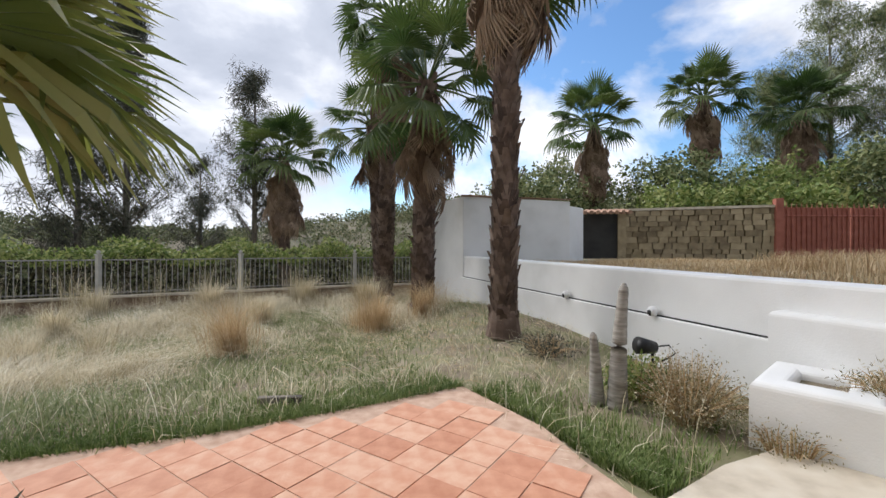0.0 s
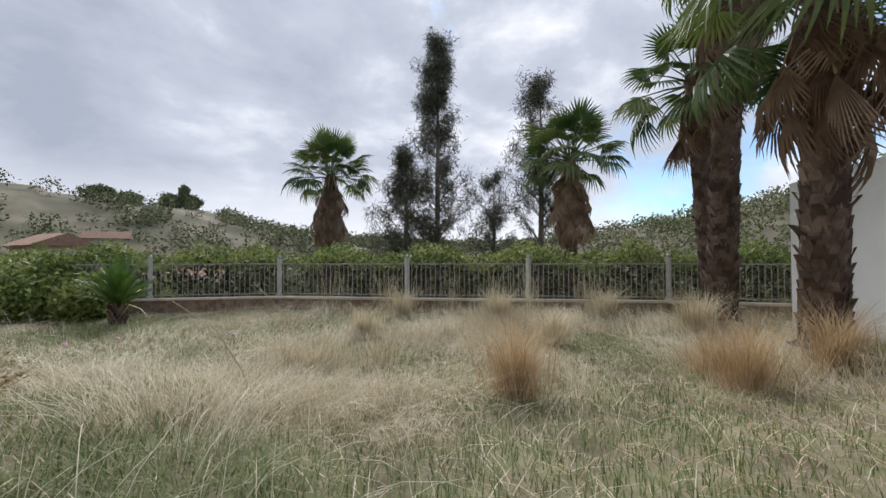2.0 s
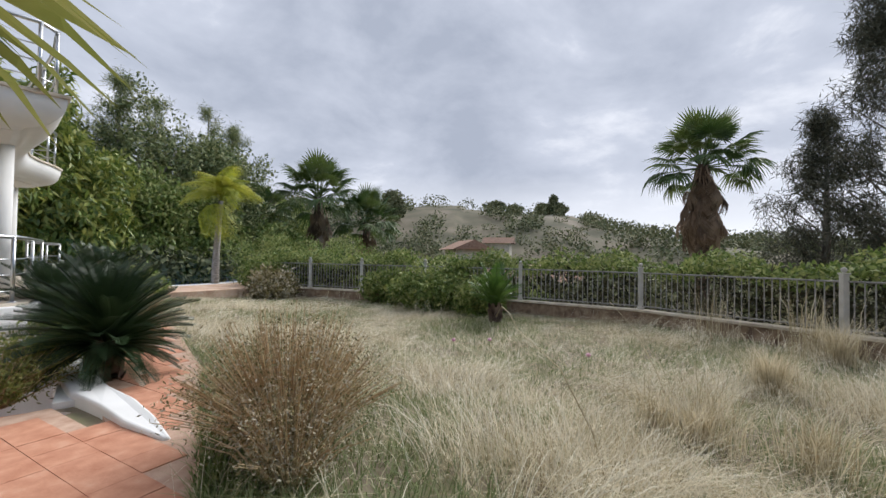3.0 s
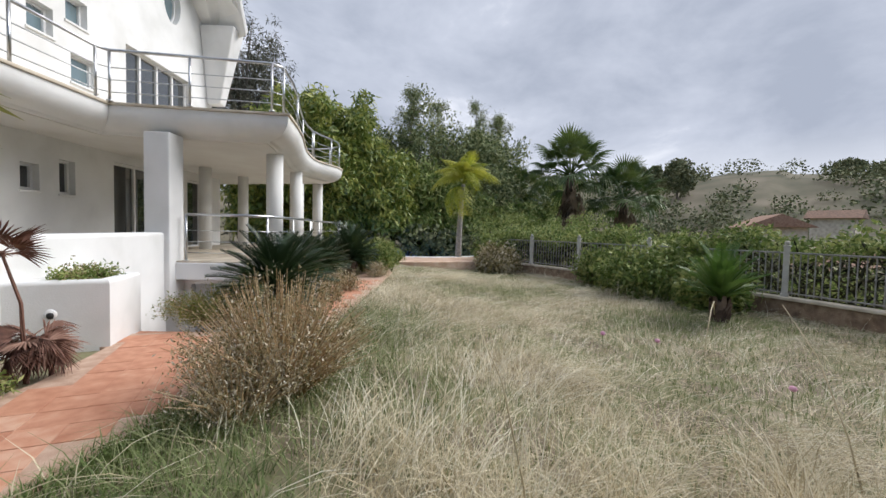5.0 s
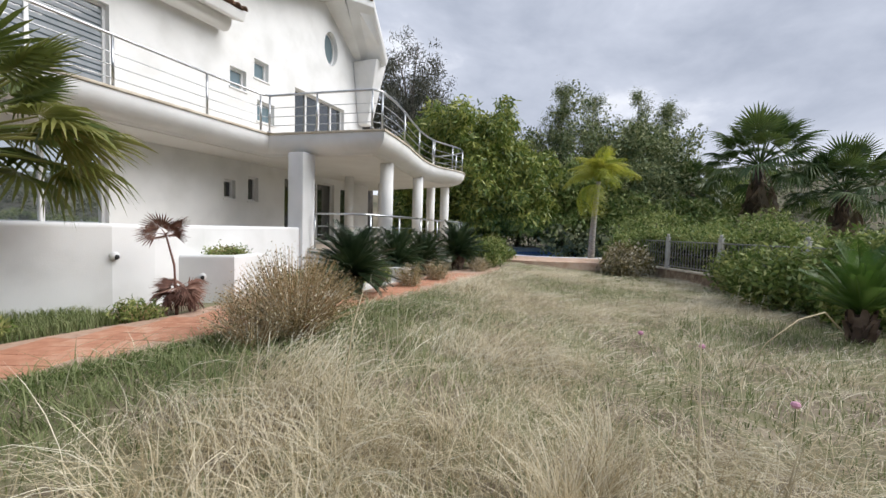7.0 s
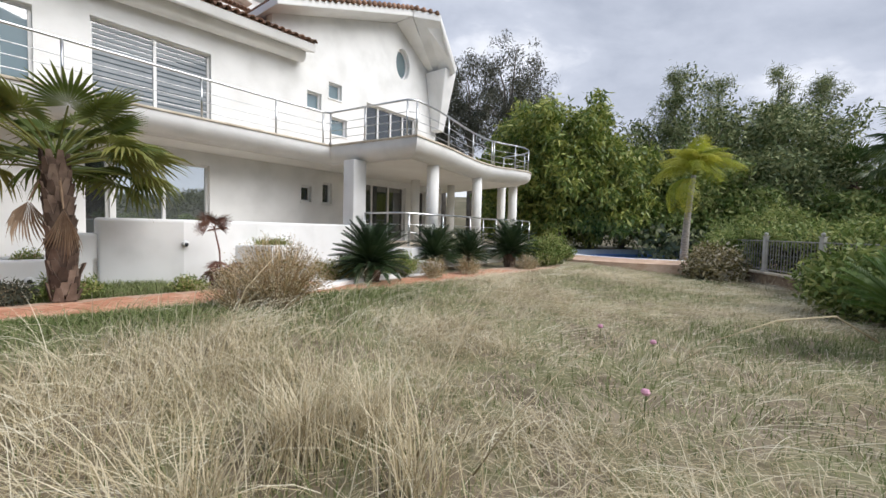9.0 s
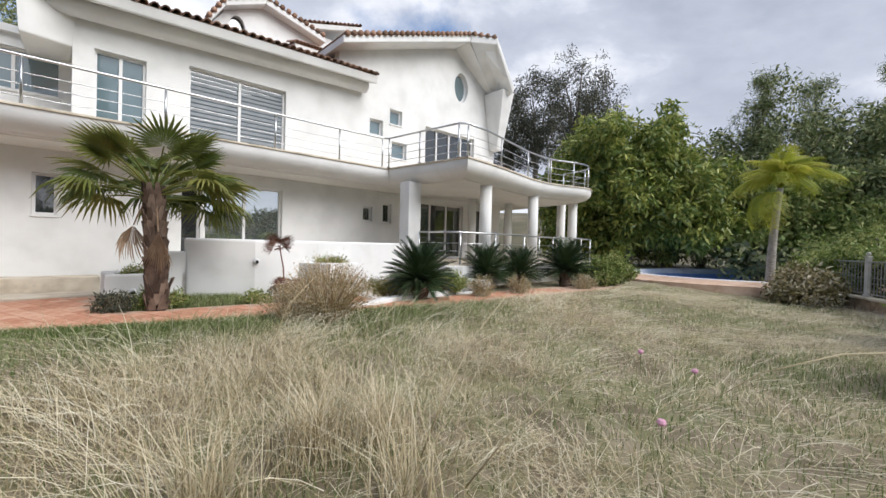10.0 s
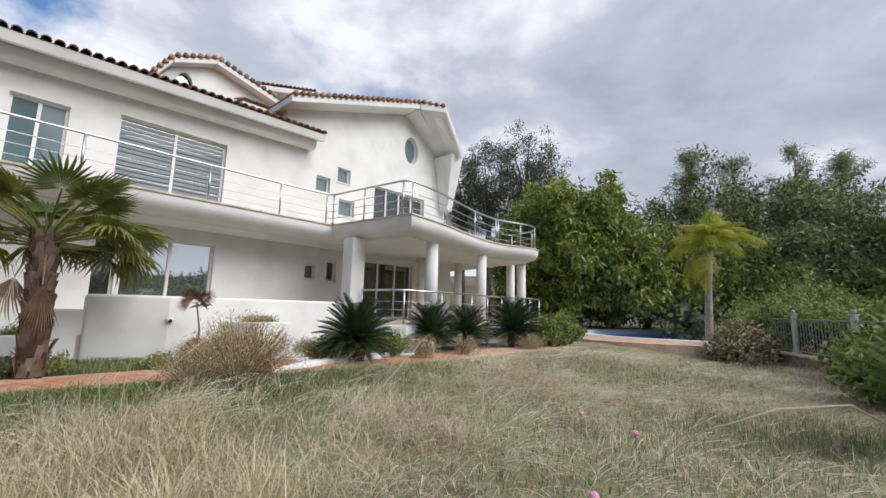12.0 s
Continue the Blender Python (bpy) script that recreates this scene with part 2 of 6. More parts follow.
# ---- building blocks ----
class Mesh:
    """Collects vertices and faces; every method adds one solid."""

    def __init__(self):
        self.v, self.f = [], []

    def add(self, verts, faces):
        o = len(self.v)
        self.v += [tuple(p) for p in verts]
        self.f += [tuple(i + o for i in f) for f in faces]
        return self

    def box8(self, p):
        """p: the four lower corners in turn, then the four upper ones."""
        return self.add(p, [(3, 2, 1, 0), (4, 5, 6, 7), (0, 1, 5, 4), (1, 2, 6, 5), (2, 3, 7, 6), (3, 0, 4, 7)])

    def box(self, x0, x1, y0, y1, z0, z1):
        return self.box8([(x0, y0, z0), (x1, y0, z0), (x1, y1, z0), (x0, y1, z0), (x0, y0, z1), (x1, y0, z1), (x1, y1, z1), (x0, y1, z1)])

    def prism(self, pts, z0, z1, tops=None):
        n = len(pts)
        area = sum(pts[i][0] * pts[(i + 1) % n][1] - pts[(i + 1) % n][0] * pts[i][1] for i in range(n))
        if area < 0:
            pts = pts[::-1]
            tops = tops[::-1] if tops else None
        lo = [(x, y, z0) for x, y in pts]
        hi = [(x, y, tops[i] if tops else z1) for i, (x, y) in enumerate(pts)]
        return self.add(lo + hi, [tuple(range(n))[::-1], tuple(range(n, 2 * n))] + [(i, (i + 1) % n, n + (i + 1) % n, n + i) for i in range(n)])

    def tube(self, path, radii, sides=8, caps=True):
        path = [Vector(p) for p in path]
        if not hasattr(radii, "__len__"):
            radii = [radii] * len(path)
        rings = []
        for i, p in enumerate(path):
            d = (path[min(i + 1, len(path) - 1)] - path[max(i - 1, 0)]).normalized()
            a = d.cross(Vector((0, 0, 1)))
            if a.length < 0.05:
                a = d.cross(Vector((1, 0, 0)))
            a.normalize()
            b = d.cross(a)
            rings.append([p + (a * math.cos(2 * math.pi * j / sides) + b * math.sin(2 * math.pi * j / sides)) * radii[i] for j in range(sides)])
        v = [q for r in rings for q in r]
        f = []
        for i in range(len(path) - 1):
            for j in range(sides):
                k = (j + 1) % sides
                f.append((i * sides + k, i * sides + j, (i + 1) * sides + j, (i + 1) * sides + k))
        if caps:
            f.append(tuple(range(sides)))
            f.append(tuple(reversed(range((len(path) - 1) * sides, len(path) * sides))))
        return self.add(v, f)

    def ball(self, c, r, n=8, squash=1.0):
        v, f = [], []
        for i in range(n // 2 + 1):
            th = math.pi * i / (n // 2)
            for j in range(n):
                ph = 2 * math.pi * j / n
                v.append((c[0] + r * math.sin(th) * math.cos(ph), c[1] + r * math.sin(th) * math.sin(ph), c[2] + squash * r * math.cos(th)))
        for i in range(n // 2):
            for j in range(n):
                k = (j + 1) % n
                f.append((i * n + j, (i + 1) * n + j, (i + 1) * n + k, i * n + k))
        return self.add(v, f)

    def data(self, name, mat, smooth=False):
        me = bpy.data.meshes.new(name)
        me.from_pydata(self.v, [], self.f)
        me.materials.append(mat)
        if smooth:
            me.polygons.foreach_set("use_smooth", [True] * len(me.polygons))
        me.update()
        return me


def empty(name, at=(0, 0, 0), label="", category="", group="", kind=""):
    ob = new(name)
    ob.location = at
    ob.empty_display_size = 0.2
    return tagged(ob, label, category, group, kind)


def under(ob, parent):
    """ob is given in world coordinates; parent keeps its place."""
    ob.parent = parent
    t = Vector(parent.location)
    p = parent.parent
    while p:
        t = t + Vector(p.location)
        p = p.parent
    ob.matrix_parent_inverse = Matrix.Translation(-t)
    return ob


def part(name, me, parent, label=""):
    ob = new(name, me)
    under(ob, parent)
    return tagged(ob, label)


def thing(name, me, label, category, group="", kind=""):
    return tagged(new(name, me), label, category, group, kind)


def bevelled(me, width, segments=2, angle=40):
    bm = bmesh.new()
    bm.from_mesh(me)
    bmesh.ops.remove_doubles(bm, verts=bm.verts, dist=0.0005)
    es = [e for e in bm.edges if len(e.link_faces) == 2 and e.calc_face_angle(0) > radians(angle)]
    bmesh.ops.bevel(bm, geom=es, offset=width, segments=segments, profile=0.5, affect='EDGES', clamp_overlap=True)
    bm.to_mesh(me)
    bm.free()
    return me


def filled(name, outline, holes, depth, mat, place, bevel=0.0, round_edge=False):
    """A plate with holes, from 2D outlines; place(x, y, n) turns its coordinates into world ones."""
    cu = bpy.data.curves.new(name, 'CURVE')
    cu.dimensions, cu.fill_mode, cu.extrude = '2D', 'BOTH', depth / 2 - bevel
    cu.bevel_depth, cu.bevel_resolution = bevel, 3
    for loop in [outline] + list(holes):
        sp = cu.splines.new('POLY')
        sp.points.add(len(loop) - 1)
        for p, (x, y) in zip(sp.points, loop):
            p.co = (x, y, 0, 1)
        sp.use_cyclic_u = True
    ob = bpy.data.objects.new(name, cu)
    scene.collection.objects.link(ob)
    dg = bpy.context.evaluated_depsgraph_get()
    me = bpy.data.meshes.new_from_object(ob.evaluated_get(dg))
    bpy.data.objects.remove(ob)
    bpy.data.curves.remove(cu)
    for v in me.vertices:
        v.co = place(*v.co)
    me.materials.clear()
    me.materials.append(mat)
    me.polygons.foreach_set("use_smooth", [round_edge] * len(me.polygons))
    me.update()
    return me


def quads_mesh(name, V, mat, tri=False):
    """V: array (n, 4, 3) of loose quads, or (n, 3, 3) of triangles."""
    n, k = V.shape[0], V.shape[1]
    me = bpy.data.meshes.new(name)
    me.vertices.add(n * k)
    me.vertices.foreach_set("co", V.reshape(-1).astype(np.float32))
    me.loops.add(n * k)
    me.loops.foreach_set("vertex_index", np.arange(n * k, dtype=np.int32))
    me.polygons.add(n)
    me.polygons.foreach_set("loop_start", np.arange(0, n * k, k, dtype=np.int32))
    me.polygons.foreach_set("loop_total", np.full(n, k, dtype=np.int32))
    me.materials.append(mat)
    me.update(calc_edges=True)
    return me


def leaf_quads(rng, P, length, width, droop=0.0, spread=1.0):
    """Rhombic leaves at points P with random directions; droop pulls them down."""
    n = len(P)
    d = rng.normal(size=(n, 3)) * (1, 1, spread)
    d[:, 2] -= droop
    d /= np.linalg.norm(d, axis=1, keepdims=True)
    r = rng.normal(size=(n, 3))
    s = np.cross(d, r)
    s /= np.linalg.norm(s, axis=1, keepdims=True) + 1e-9
    l = (length * rng.uniform(0.6, 1.3, n))[:, None]
    w = (width * rng.uniform(0.6, 1.3, n))[:, None]
    return np.stack([P, P + d * l * 0.45 + s * w * 0.5, P + d * l, P + d * l * 0.45 - s * w * 0.5], axis=1)


def clump_points(rng, centre, radii, clumps, per, size, shell=0.55, low=-0.9):
    """Points in clumps near the surface of an uneven ellipsoid."""
    c = rng.normal(size=(clumps * 3, 3))
    c /= np.linalg.norm(c, axis=1, keepdims=True)
    c = c[c[:, 2] > low][:clumps]
    bump = 1 + 0.16 * np.sin(c[:, 0] * 5 + centre[0]) * np.cos(c[:, 1] * 6 + centre[1]) + 0.12 * np.sin(c[:, 2] * 7 + centre[0] * 2)
    c = c * (rng.uniform(shell, 1, len(c)) * bump)[:, None] * np.array(radii)
    off = rng.normal(size=(len(c), per, 3))
    off *= (size * 1.5 * rng.uniform(0, 1, (len(c), per, 1)) ** 0.5) / np.linalg.norm(off, axis=2, keepdims=True)
    return (c[:, None, :] + off).reshape(-1, 3) + np.array(centre)


# ---- the plan: facade coordinates s (along), k (out from the house) ----
U, NO = Vector((-0.7028, -0.7114, 0)), Vector((-0.7114, 0.7028, 0))


def H(s, k, z=0.0):
    return U * s + NO * k + Vector((0, 0, z))


def HP(pts):
    return [tuple(H(s, k))[:2] for s, k in pts]


def smooth(a, b, x):
    t = min(1.0, max(0.0, (x - a) / (b - a)))
    return t * t * (3 - 2 * t)


OUTER = [(-1.2, 6.43), (-1.93, 5.8), (-2.8, 5.15), (-3.9, 4.55), (-5.35, 3.5), (-7.36, 2.1), (-10.46, -0.82), (-12.34, -2.63)]
WALL_A, WALL_B = Vector((-1.95, 12.79)), Vector((3.3, 2.95))
WALL_D = (WALL_B - WALL_A).normalized()
WALL_N = Vector((-WALL_D.y, WALL_D.x))   # towards the raised ground
FENCE = [(-3.2, 17.2), (-5.9, 15.6), (-8.5, 13.4), (-10.9, 11.3), (-13.8, 9.0), (-15.4, 6.2), (-16.7, 3.2), (-17.5, 0.8), (-18.2, -1.4), (-18.9, -4.0)]


def seg_distance(p, pts):
    """Signed distance to a polyline, positive on its right."""
    best, sign = 1e9, 1
    for a, b in zip(pts, pts[1:]):
        ax, ay, bx, by = *a, *b
        dx, dy = bx - ax, by - ay
        t = min(1, max(0, ((p[0] - ax) * dx + (p[1] - ay) * dy) / (dx * dx + dy * dy)))
        ex, ey = p[0] - ax - t * dx, p[1] - ay - t * dy
        d = math.hypot(ex, ey)
        if d < best:
            best, sign = d, (1 if dx * ey - dy * ex < 0 else -1)
    return best * sign


def hill(x, y):
    """The far hills: height by bearing, rising with distance."""
    r = math.hypot(x + 4, y - 5)
    if r < 40:
        return 0.0
    az = math.degrees(math.atan2(-(x + 4), y - 5))
    knots = [(-180, 5), (-120, 5), (-60, 4.0), (-20, 5.5), (6, 6.4), (18, 4.6), (26, 3.2), (36, 1.8), (50, 1.8), (60, 2.4), (67, 3.4), (73, 4.4), (80, 6.9), (97, 7.2), (106, 6.3), (118, 6.8), (140, 5), (180, 5)]
    el = knots[-1][1]
    for (a, ea), (b, eb) in zip(knots, knots[1:]):
        if a <= az <= b:
            el = ea + (eb - ea) * smooth(a, b, az)
            break
    top = 190 * math.tan(radians(el))
    rise = smooth(60, 190, r) * (1 - 0.5 * smooth(230, 600, r))
    return -4.0 * smooth(28, 60, r) * (1 - smooth(60, 130, r)) + top * rise + noise.noise(Vector((x * 0.02, y * 0.02, 0))) * 3.0 * smooth(60, 120, r)


def gz(x, y):
    """Height of the natural ground."""
    out = seg_distance((x, y), OUTER)
    z = -0.035
    if out > 0:
        z -= 0.30 * smooth(0.2, 4.5, out) * smooth(-0.5, -4.0, x) * smooth(-5.5, -2.5, y)
        z += 0.14 * smooth(0.5, 4, out) * smooth(-3.2, -1.2, x)
    f = seg_distance((x, y), FENCE)
    if f > 0 and y < 40:
        z -= 1.2 * smooth(0.3, 6, f) * smooth(-2.5, -4.5, x) * smooth(-4.0, -1.0, y)
    z += 0.035 * noise.noise(Vector((x * 0.7, y * 0.7, 1.0))) * (1 if out > 0.5 else 0)
    return z + hill(x, y)


def spaced(a, b, step, far, grow=1.22):
    mid = list(np.arange(a, b + step / 2, step))
    lo, hi, d = [a], [b], step
    while hi[-1] < far:
        d *= grow
        hi.append(hi[-1] + d)
        lo.append(lo[-1] - d)
    return [float(q) for q in lo[:0:-1] + mid + hi[1:]]


STAIR = (2.95, 5.55, 3.55, 5.55)   # s0, s1, k0, k1 of the sunken stair


def build_ground():
    xs, ys = spaced(-20, 4, 0.25, 3000), spaced(-6, 18, 0.25, 3000)
    m = Mesh()
    m.v = [(x, y, gz(x, y)) for y in ys for x in xs]
    nx = len(xs)
    for j in range(len(ys) - 1):
        for i in range(nx - 1):
            c = Vector(((xs[i] + xs[i + 1]) / 2, (ys[j] + ys[j + 1]) / 2, 0))
            s, k = c.dot(U), c.dot(NO)
            if STAIR[0] - 0.1 < s < STAIR[1] + 0.6 and STAIR[2] - 0.1 < k < STAIR[3] + 0.05:
                continue
            px, py = (c.x + 21.2) * 0.819 + (c.y + 10.6) * 0.574, (c.y + 10.6) * 0.819 - (c.x + 21.2) * 0.574
            if (px / 6.6) ** 2 + (py / 5.2) ** 2 < 1:   # the pool's pit
                continue
            m.f.append((j * nx + i, j * nx + i + 1, (j + 1) * nx + i + 1, (j + 1) * nx + i))
    me = m.data("ground", M["soil"], True)
    me.materials.append(M["hill"])
    idx = [1 if math.hypot(p.center.x + 6, p.center.y - 5) > 32 else 0 for p in me.polygons]
    me.polygons.foreach_set("material_index", idx)
    thing("ground", me, "dry uneven garden soil running out to scrubby hills", "ground", kind="structure")


build_ground()


# ---- boundary wall, raised ground, shed, stone wall, gate ----
def build_walls():
    A, D, Nw = WALL_A, WALL_D, WALL_N
    L = (WALL_B - WALL_A).length

    def P(a, n):
        q = A + D * a + Nw * n
        return (q.x, q.y)
    w = empty("wall_boundary", (*P(L / 2, 0.1), 0), "low white rendered retaining wall with a recessed line", "wall", kind="structure")
    m = Mesh()
    m.prism([P(-0.1, 0.03), P(L, 0.03), P(L, 0.4), P(-0.1, 0.4)], -0.3, 1.07, [1.07, 0.96, 0.96, 1.07])
    part("upper_wall", bevelled(m.data("upper_wall", M["white"]), 0.03), w)
    m = Mesh()
    m.prism([P(-0.1, -0.03), P(L, -0.03), P(L, 0.1), P(-0.1, 0.1)], -0.3, 0.5, [0.56, 0.47, 0.47, 0.56])
    part("lower_wall", bevelled(m.data("lower_wall", M["white"]), 0.015), w)
    # black strip set along the groove, giving its shade as colour
    m = Mesh()
    m.prism([P(-0.1, 0.02), P(L, 0.02), P(L, 0.06), P(-0.1, 0.06)], 0.3, 0.6, [0.577, 0.487, 0.487, 0.577])
    part("joint_shade", m.data("joint_shade", M["black"]), w, "black strip painted in as the shade of the wall's groove")
    # raised ground behind
    m = Mesh()
    m.prism([P(0.1, 0.25), P(L + 1.0, 0.25), P(L + 1, 45), P(-6, 45), P(-6, 2.5), P(0.1, 2.5)], -2.0, 0.93)
    thing("raised_ground", m.data("raised_ground", M["soil"]), "raised dry earth bed behind the white wall", "ground", kind="structure")
    # white shed
    sh = empty("white_shed", (-0.6, 13.5, 0), "tall blank white rendered outbuilding with a stepped top", "shed")
    a, b, c = Vector((-1.95, 12.80)), Vector((0.735, 13.715)), Vector((1.18, 14.43))
    d = (b - a).normalized()
    n = Vector((-d.y, d.x))
    back = [a + n * 2.6 - d * 0.75, b + n * 2.6]
    m = Mesh().prism([tuple(a), tuple(b), tuple(back[1]), tuple(back[0])], -0.4, 2.55, [2.56, 2.49, 2.49, 2.56])
    part("wall", bevelled(m.data("wall", M["white"]), 0.02), sh)
    m = Mesh().prism([tuple(b + n * 0.05), tuple(c), tuple(c + n * 2.0), tuple(b + n * 2.4)], 0.5, 2.38)
    part("lower_wall", bevelled(m.data("lower_wall", M["white"]), 0.02), sh)
    m = Mesh().prism([tuple(a - d * 0.03 - n * 0.03), tuple(b + d * 0.02 - n * 0.03), tuple(b + d * 0.02 + n * 0.1), tuple(a - d * 0.03 + n * 0.1)], 2.55, 2.6, [2.6, 2.53, 2.53, 2.6])
    part("coping", m.data("coping", M["rooftile"]), sh, "thin dark coping")
    # doorway with a small tiled roof
    dw = empty("dark_doorway", (2.0, 17.2, 0.93), "dark doorway under a small tiled lean-to roof", "doorway")
    # the opening is a solid block, coloured near-black for the shade inside
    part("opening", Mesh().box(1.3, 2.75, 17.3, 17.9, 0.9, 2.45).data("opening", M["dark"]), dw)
    part("post", Mesh().box(2.75, 3.0, 17.2, 17.5, 0.9, 2.45).data("post", M["stone"]), dw)
    m = Mesh()
    for i in range(10):
        x = 1.25 + i * 0.2
        m.tube([(x, 16.9, 2.47), (x, 18.0, 2.62)], 0.07, 6)
    part("roof", m.data("roof", M["rooftile"]), dw)
    # stone wall
    a, b = Vector((3.0, 18.3)), Vector((7.66, 17.56))
    d = (b - a).normalized()
    n = Vector((-d.y, d.x))
    sw = empty("wall_stone", ((a + b) / 2).to_3d(), "tan rubble stone wall with rough coursed blocks", "wall", kind="structure")
    q = [tuple(a + n * 0.06), tuple(b + n * 0.06), tuple(b + n * 0.5), tuple(a + n * 0.5)]
    part("core", Mesh().prism(q, 0.5, 2.62).data("core", M["brick"]), sw)
    part("coping", Mesh().prism([tuple(a - n * 0.06), tuple(b - n * 0.06), tuple(b + n * 0.5), tuple(a + n * 0.5)], 2.62, 2.7).data("coping", M["concrete"]), sw)
    rng = random.Random(5)
    z, L2 = 0.9, (b - a).length
    while z < 2.55:
        h, t = rng.uniform(0.14, 0.22), 0.0
        while t < L2 - 0.1:
            l = min(rng.uniform(0.22, 0.5), L2 - t)
            p0, p1 = a + d * (t + 0.012), a + d * (t + l - 0.012)
            o = rng.uniform(0.0, 0.045)
            z1 = min(z + h, 2.61)
            m = Mesh().box8([(*(p0 - n * o), z + 0.01), (*(p1 - n * o), z + 0.01), (*(p1 + n * 0.07), z + 0.01), (*(p0 + n * 0.07), z + 0.01),
                             (*(p0 - n * o + d * 0.015), z1), (*(p1 - n * o - d * 0.015), z1), (*(p1 + n * 0.07), z1), (*(p0 + n * 0.07), z1)])
            part("stone", m.data("stone", M["stone"]), sw)
            t += l
        z += h
    # gate
    g = empty("metal_gate", (12, 18.7, 0.93), "rust-red sheet metal gate with vertical ribs and spikes", "gate")
    a, b = Vector((7.75, 17.6)), Vector((17.5, 19.8))
    d = (b - a).normalized()
    part("gate_post", bevelled(Mesh().box(7.62, 7.84, 17.45, 17.65, 0.6, 2.9).data("gate_post", M["gate"]), 0.01), g)
    L3 = (b - a).length
    for i in range(4):
        p0, p1 = a + d * (L3 * i / 4 + 0.03), a + d * (L3 * (i + 1) / 4 - 0.03)
        m = Mesh().prism([tuple(p0), tuple(p1), tuple(p1 + Vector((-d.y, d.x)) * 0.05), tuple(p0 + Vector((-d.y, d.x)) * 0.05)], 0.95, 2.62)
        for j in range(14):
            q = p0 + (p1 - p0) * (j + 0.5) / 14
            m.tube([(q.x, q.y - 0.02, 0.95), (q.x, q.y - 0.02, 2.62)], 0.022, 5)
            m.tube([(q.x, q.y, 2.6), (q.x, q.y, 2.78)], [0.02, 0.003], 5)
        m.tube([(*p0, 2.35), (*p1, 2.35)], 0.035, 6)
        part("panel", m.data("panel", M["gate"]), g)
    # recessed eyeball lights in the walls
    for s_ in (2.1, 4.3, 5.9, 7.2):
        q = A + D * s_ - Nw * 0.03
        wall_light((q.x, q.y, 0.62 - 0.009 * s_), -WALL_N.to_3d())


def wall_light(at, out):
    """A round white eyeball light set in a wall, its dark lens turned down."""
    at, out = Vector(at), Vector(out)
    e = empty("wall_light", at, "round white eyeball light with dark lens set in the wall", "wall light", "wall lights")
    m = Mesh().tube([at - out * 0.02, at + out * 0.03, at + out * 0.055], [0.055, 0.055, 0.04], 14)
    part("housing", m.data("housing", M["frame"], True), e)
    c = at + out * 0.035 - Vector((0, 0, 0.012))
    m = Mesh().ball(c, 0.038, 12)
    part("lens", m.data("lens", M["black"], True), e, "dark lens")


build_walls()


# ---- fence on a low brick wall ----
def build_fence():
    f = empty("fence", (FENCE[4][0], FENCE[4][1], 0), "weathered metal baluster fence with round-topped posts", "fence", kind="structure")
    low = empty("low_brick_wall", (FENCE[4][0], FENCE[4][1], -0.4), "low weathered brick wall with a stone coping below the fence", "wall", kind="structure")
    bal = Mesh()
    bal.tube([(0, 0, 0), (0, 0, 0.86)], 0.011, 6)
    bal.ball((0, 0, 0.46), 0.025, 6)
    bal.ball((0, 0, 0.12), 0.02, 6)
    bal = bal.data("baluster", M["fencepaint"])
    post = Mesh()
    post.box(-0.05, 0.05, -0.05, 0.05, 0, 1.02)
    post.box(-0.065, 0.065, -0.065, 0.065, 1.02, 1.05)
    post.ball((0, 0, 1.1), 0.05, 10)
    post.box(-0.07, 0.07, -0.07, 0.07, 0, 0.06)
    post = bevelled(post.data("post", M["fencepost"]), 0.006, 1)
    for a, b in zip(FENCE, FENCE[1:]):
        a, b = Vector(a), Vector(b)
        L = (b - a).length
        d = (b - a) / L
        n = Vector((-d.y, d.x))
        for h, r in ((0.90, 0.02), (0.08, 0.016)):
            part("rail", Mesh().tube([(*a, 0.06 + h), (*b, 0.06 + h)], r, 6).data("rail", M["fencepaint"]), f)
        o = part("post", post, f)
        o.location = (*a, 0.06)
        k = int(L / 0.125)
        for i in range(1, k):
            o = part("baluster", bal, f)
            p = a + d * (L * i / k)
            o.location = (p.x, p.y, 0.1)
        part("coping", bevelled(Mesh().prism([tuple(a - n * 0.14), tuple(b - n * 0.14), tuple(b + n * 0.14), tuple(a + n * 0.14)], 0.0, 0.06).data("coping", M["concrete"]), 0.01, 1), low)
        part("wall", Mesh().prism([tuple(a - n * 0.1), tuple(b - n * 0.1), tuple(b + n * 0.1), tuple(a + n * 0.1)], -1.0, 0.0).data("wall", M["brick"]), low)


build_fence()


# ---- the house ----
def on_facade(k):
    return lambda x, y, nn: H(x, k + nn, y)


def rect(s0, s1, z0, z1):
    return [(s0, z0), (s1, z0), (s1, z1), (s0, z1)]


def ring(cx, cy, rx, ry, n=28):
    return [(cx + rx * math.cos(2 * math.pi * i / n), cy + ry * math.sin(2 * math.pi * i / n)) for i in range(n)]


def hbox(m, s0, s1, k0, k1, z0, z1):
    return m.prism(HP([(s0, k0), (s1, k0), (s1, k1), (s0, k1)]), z0, z1)


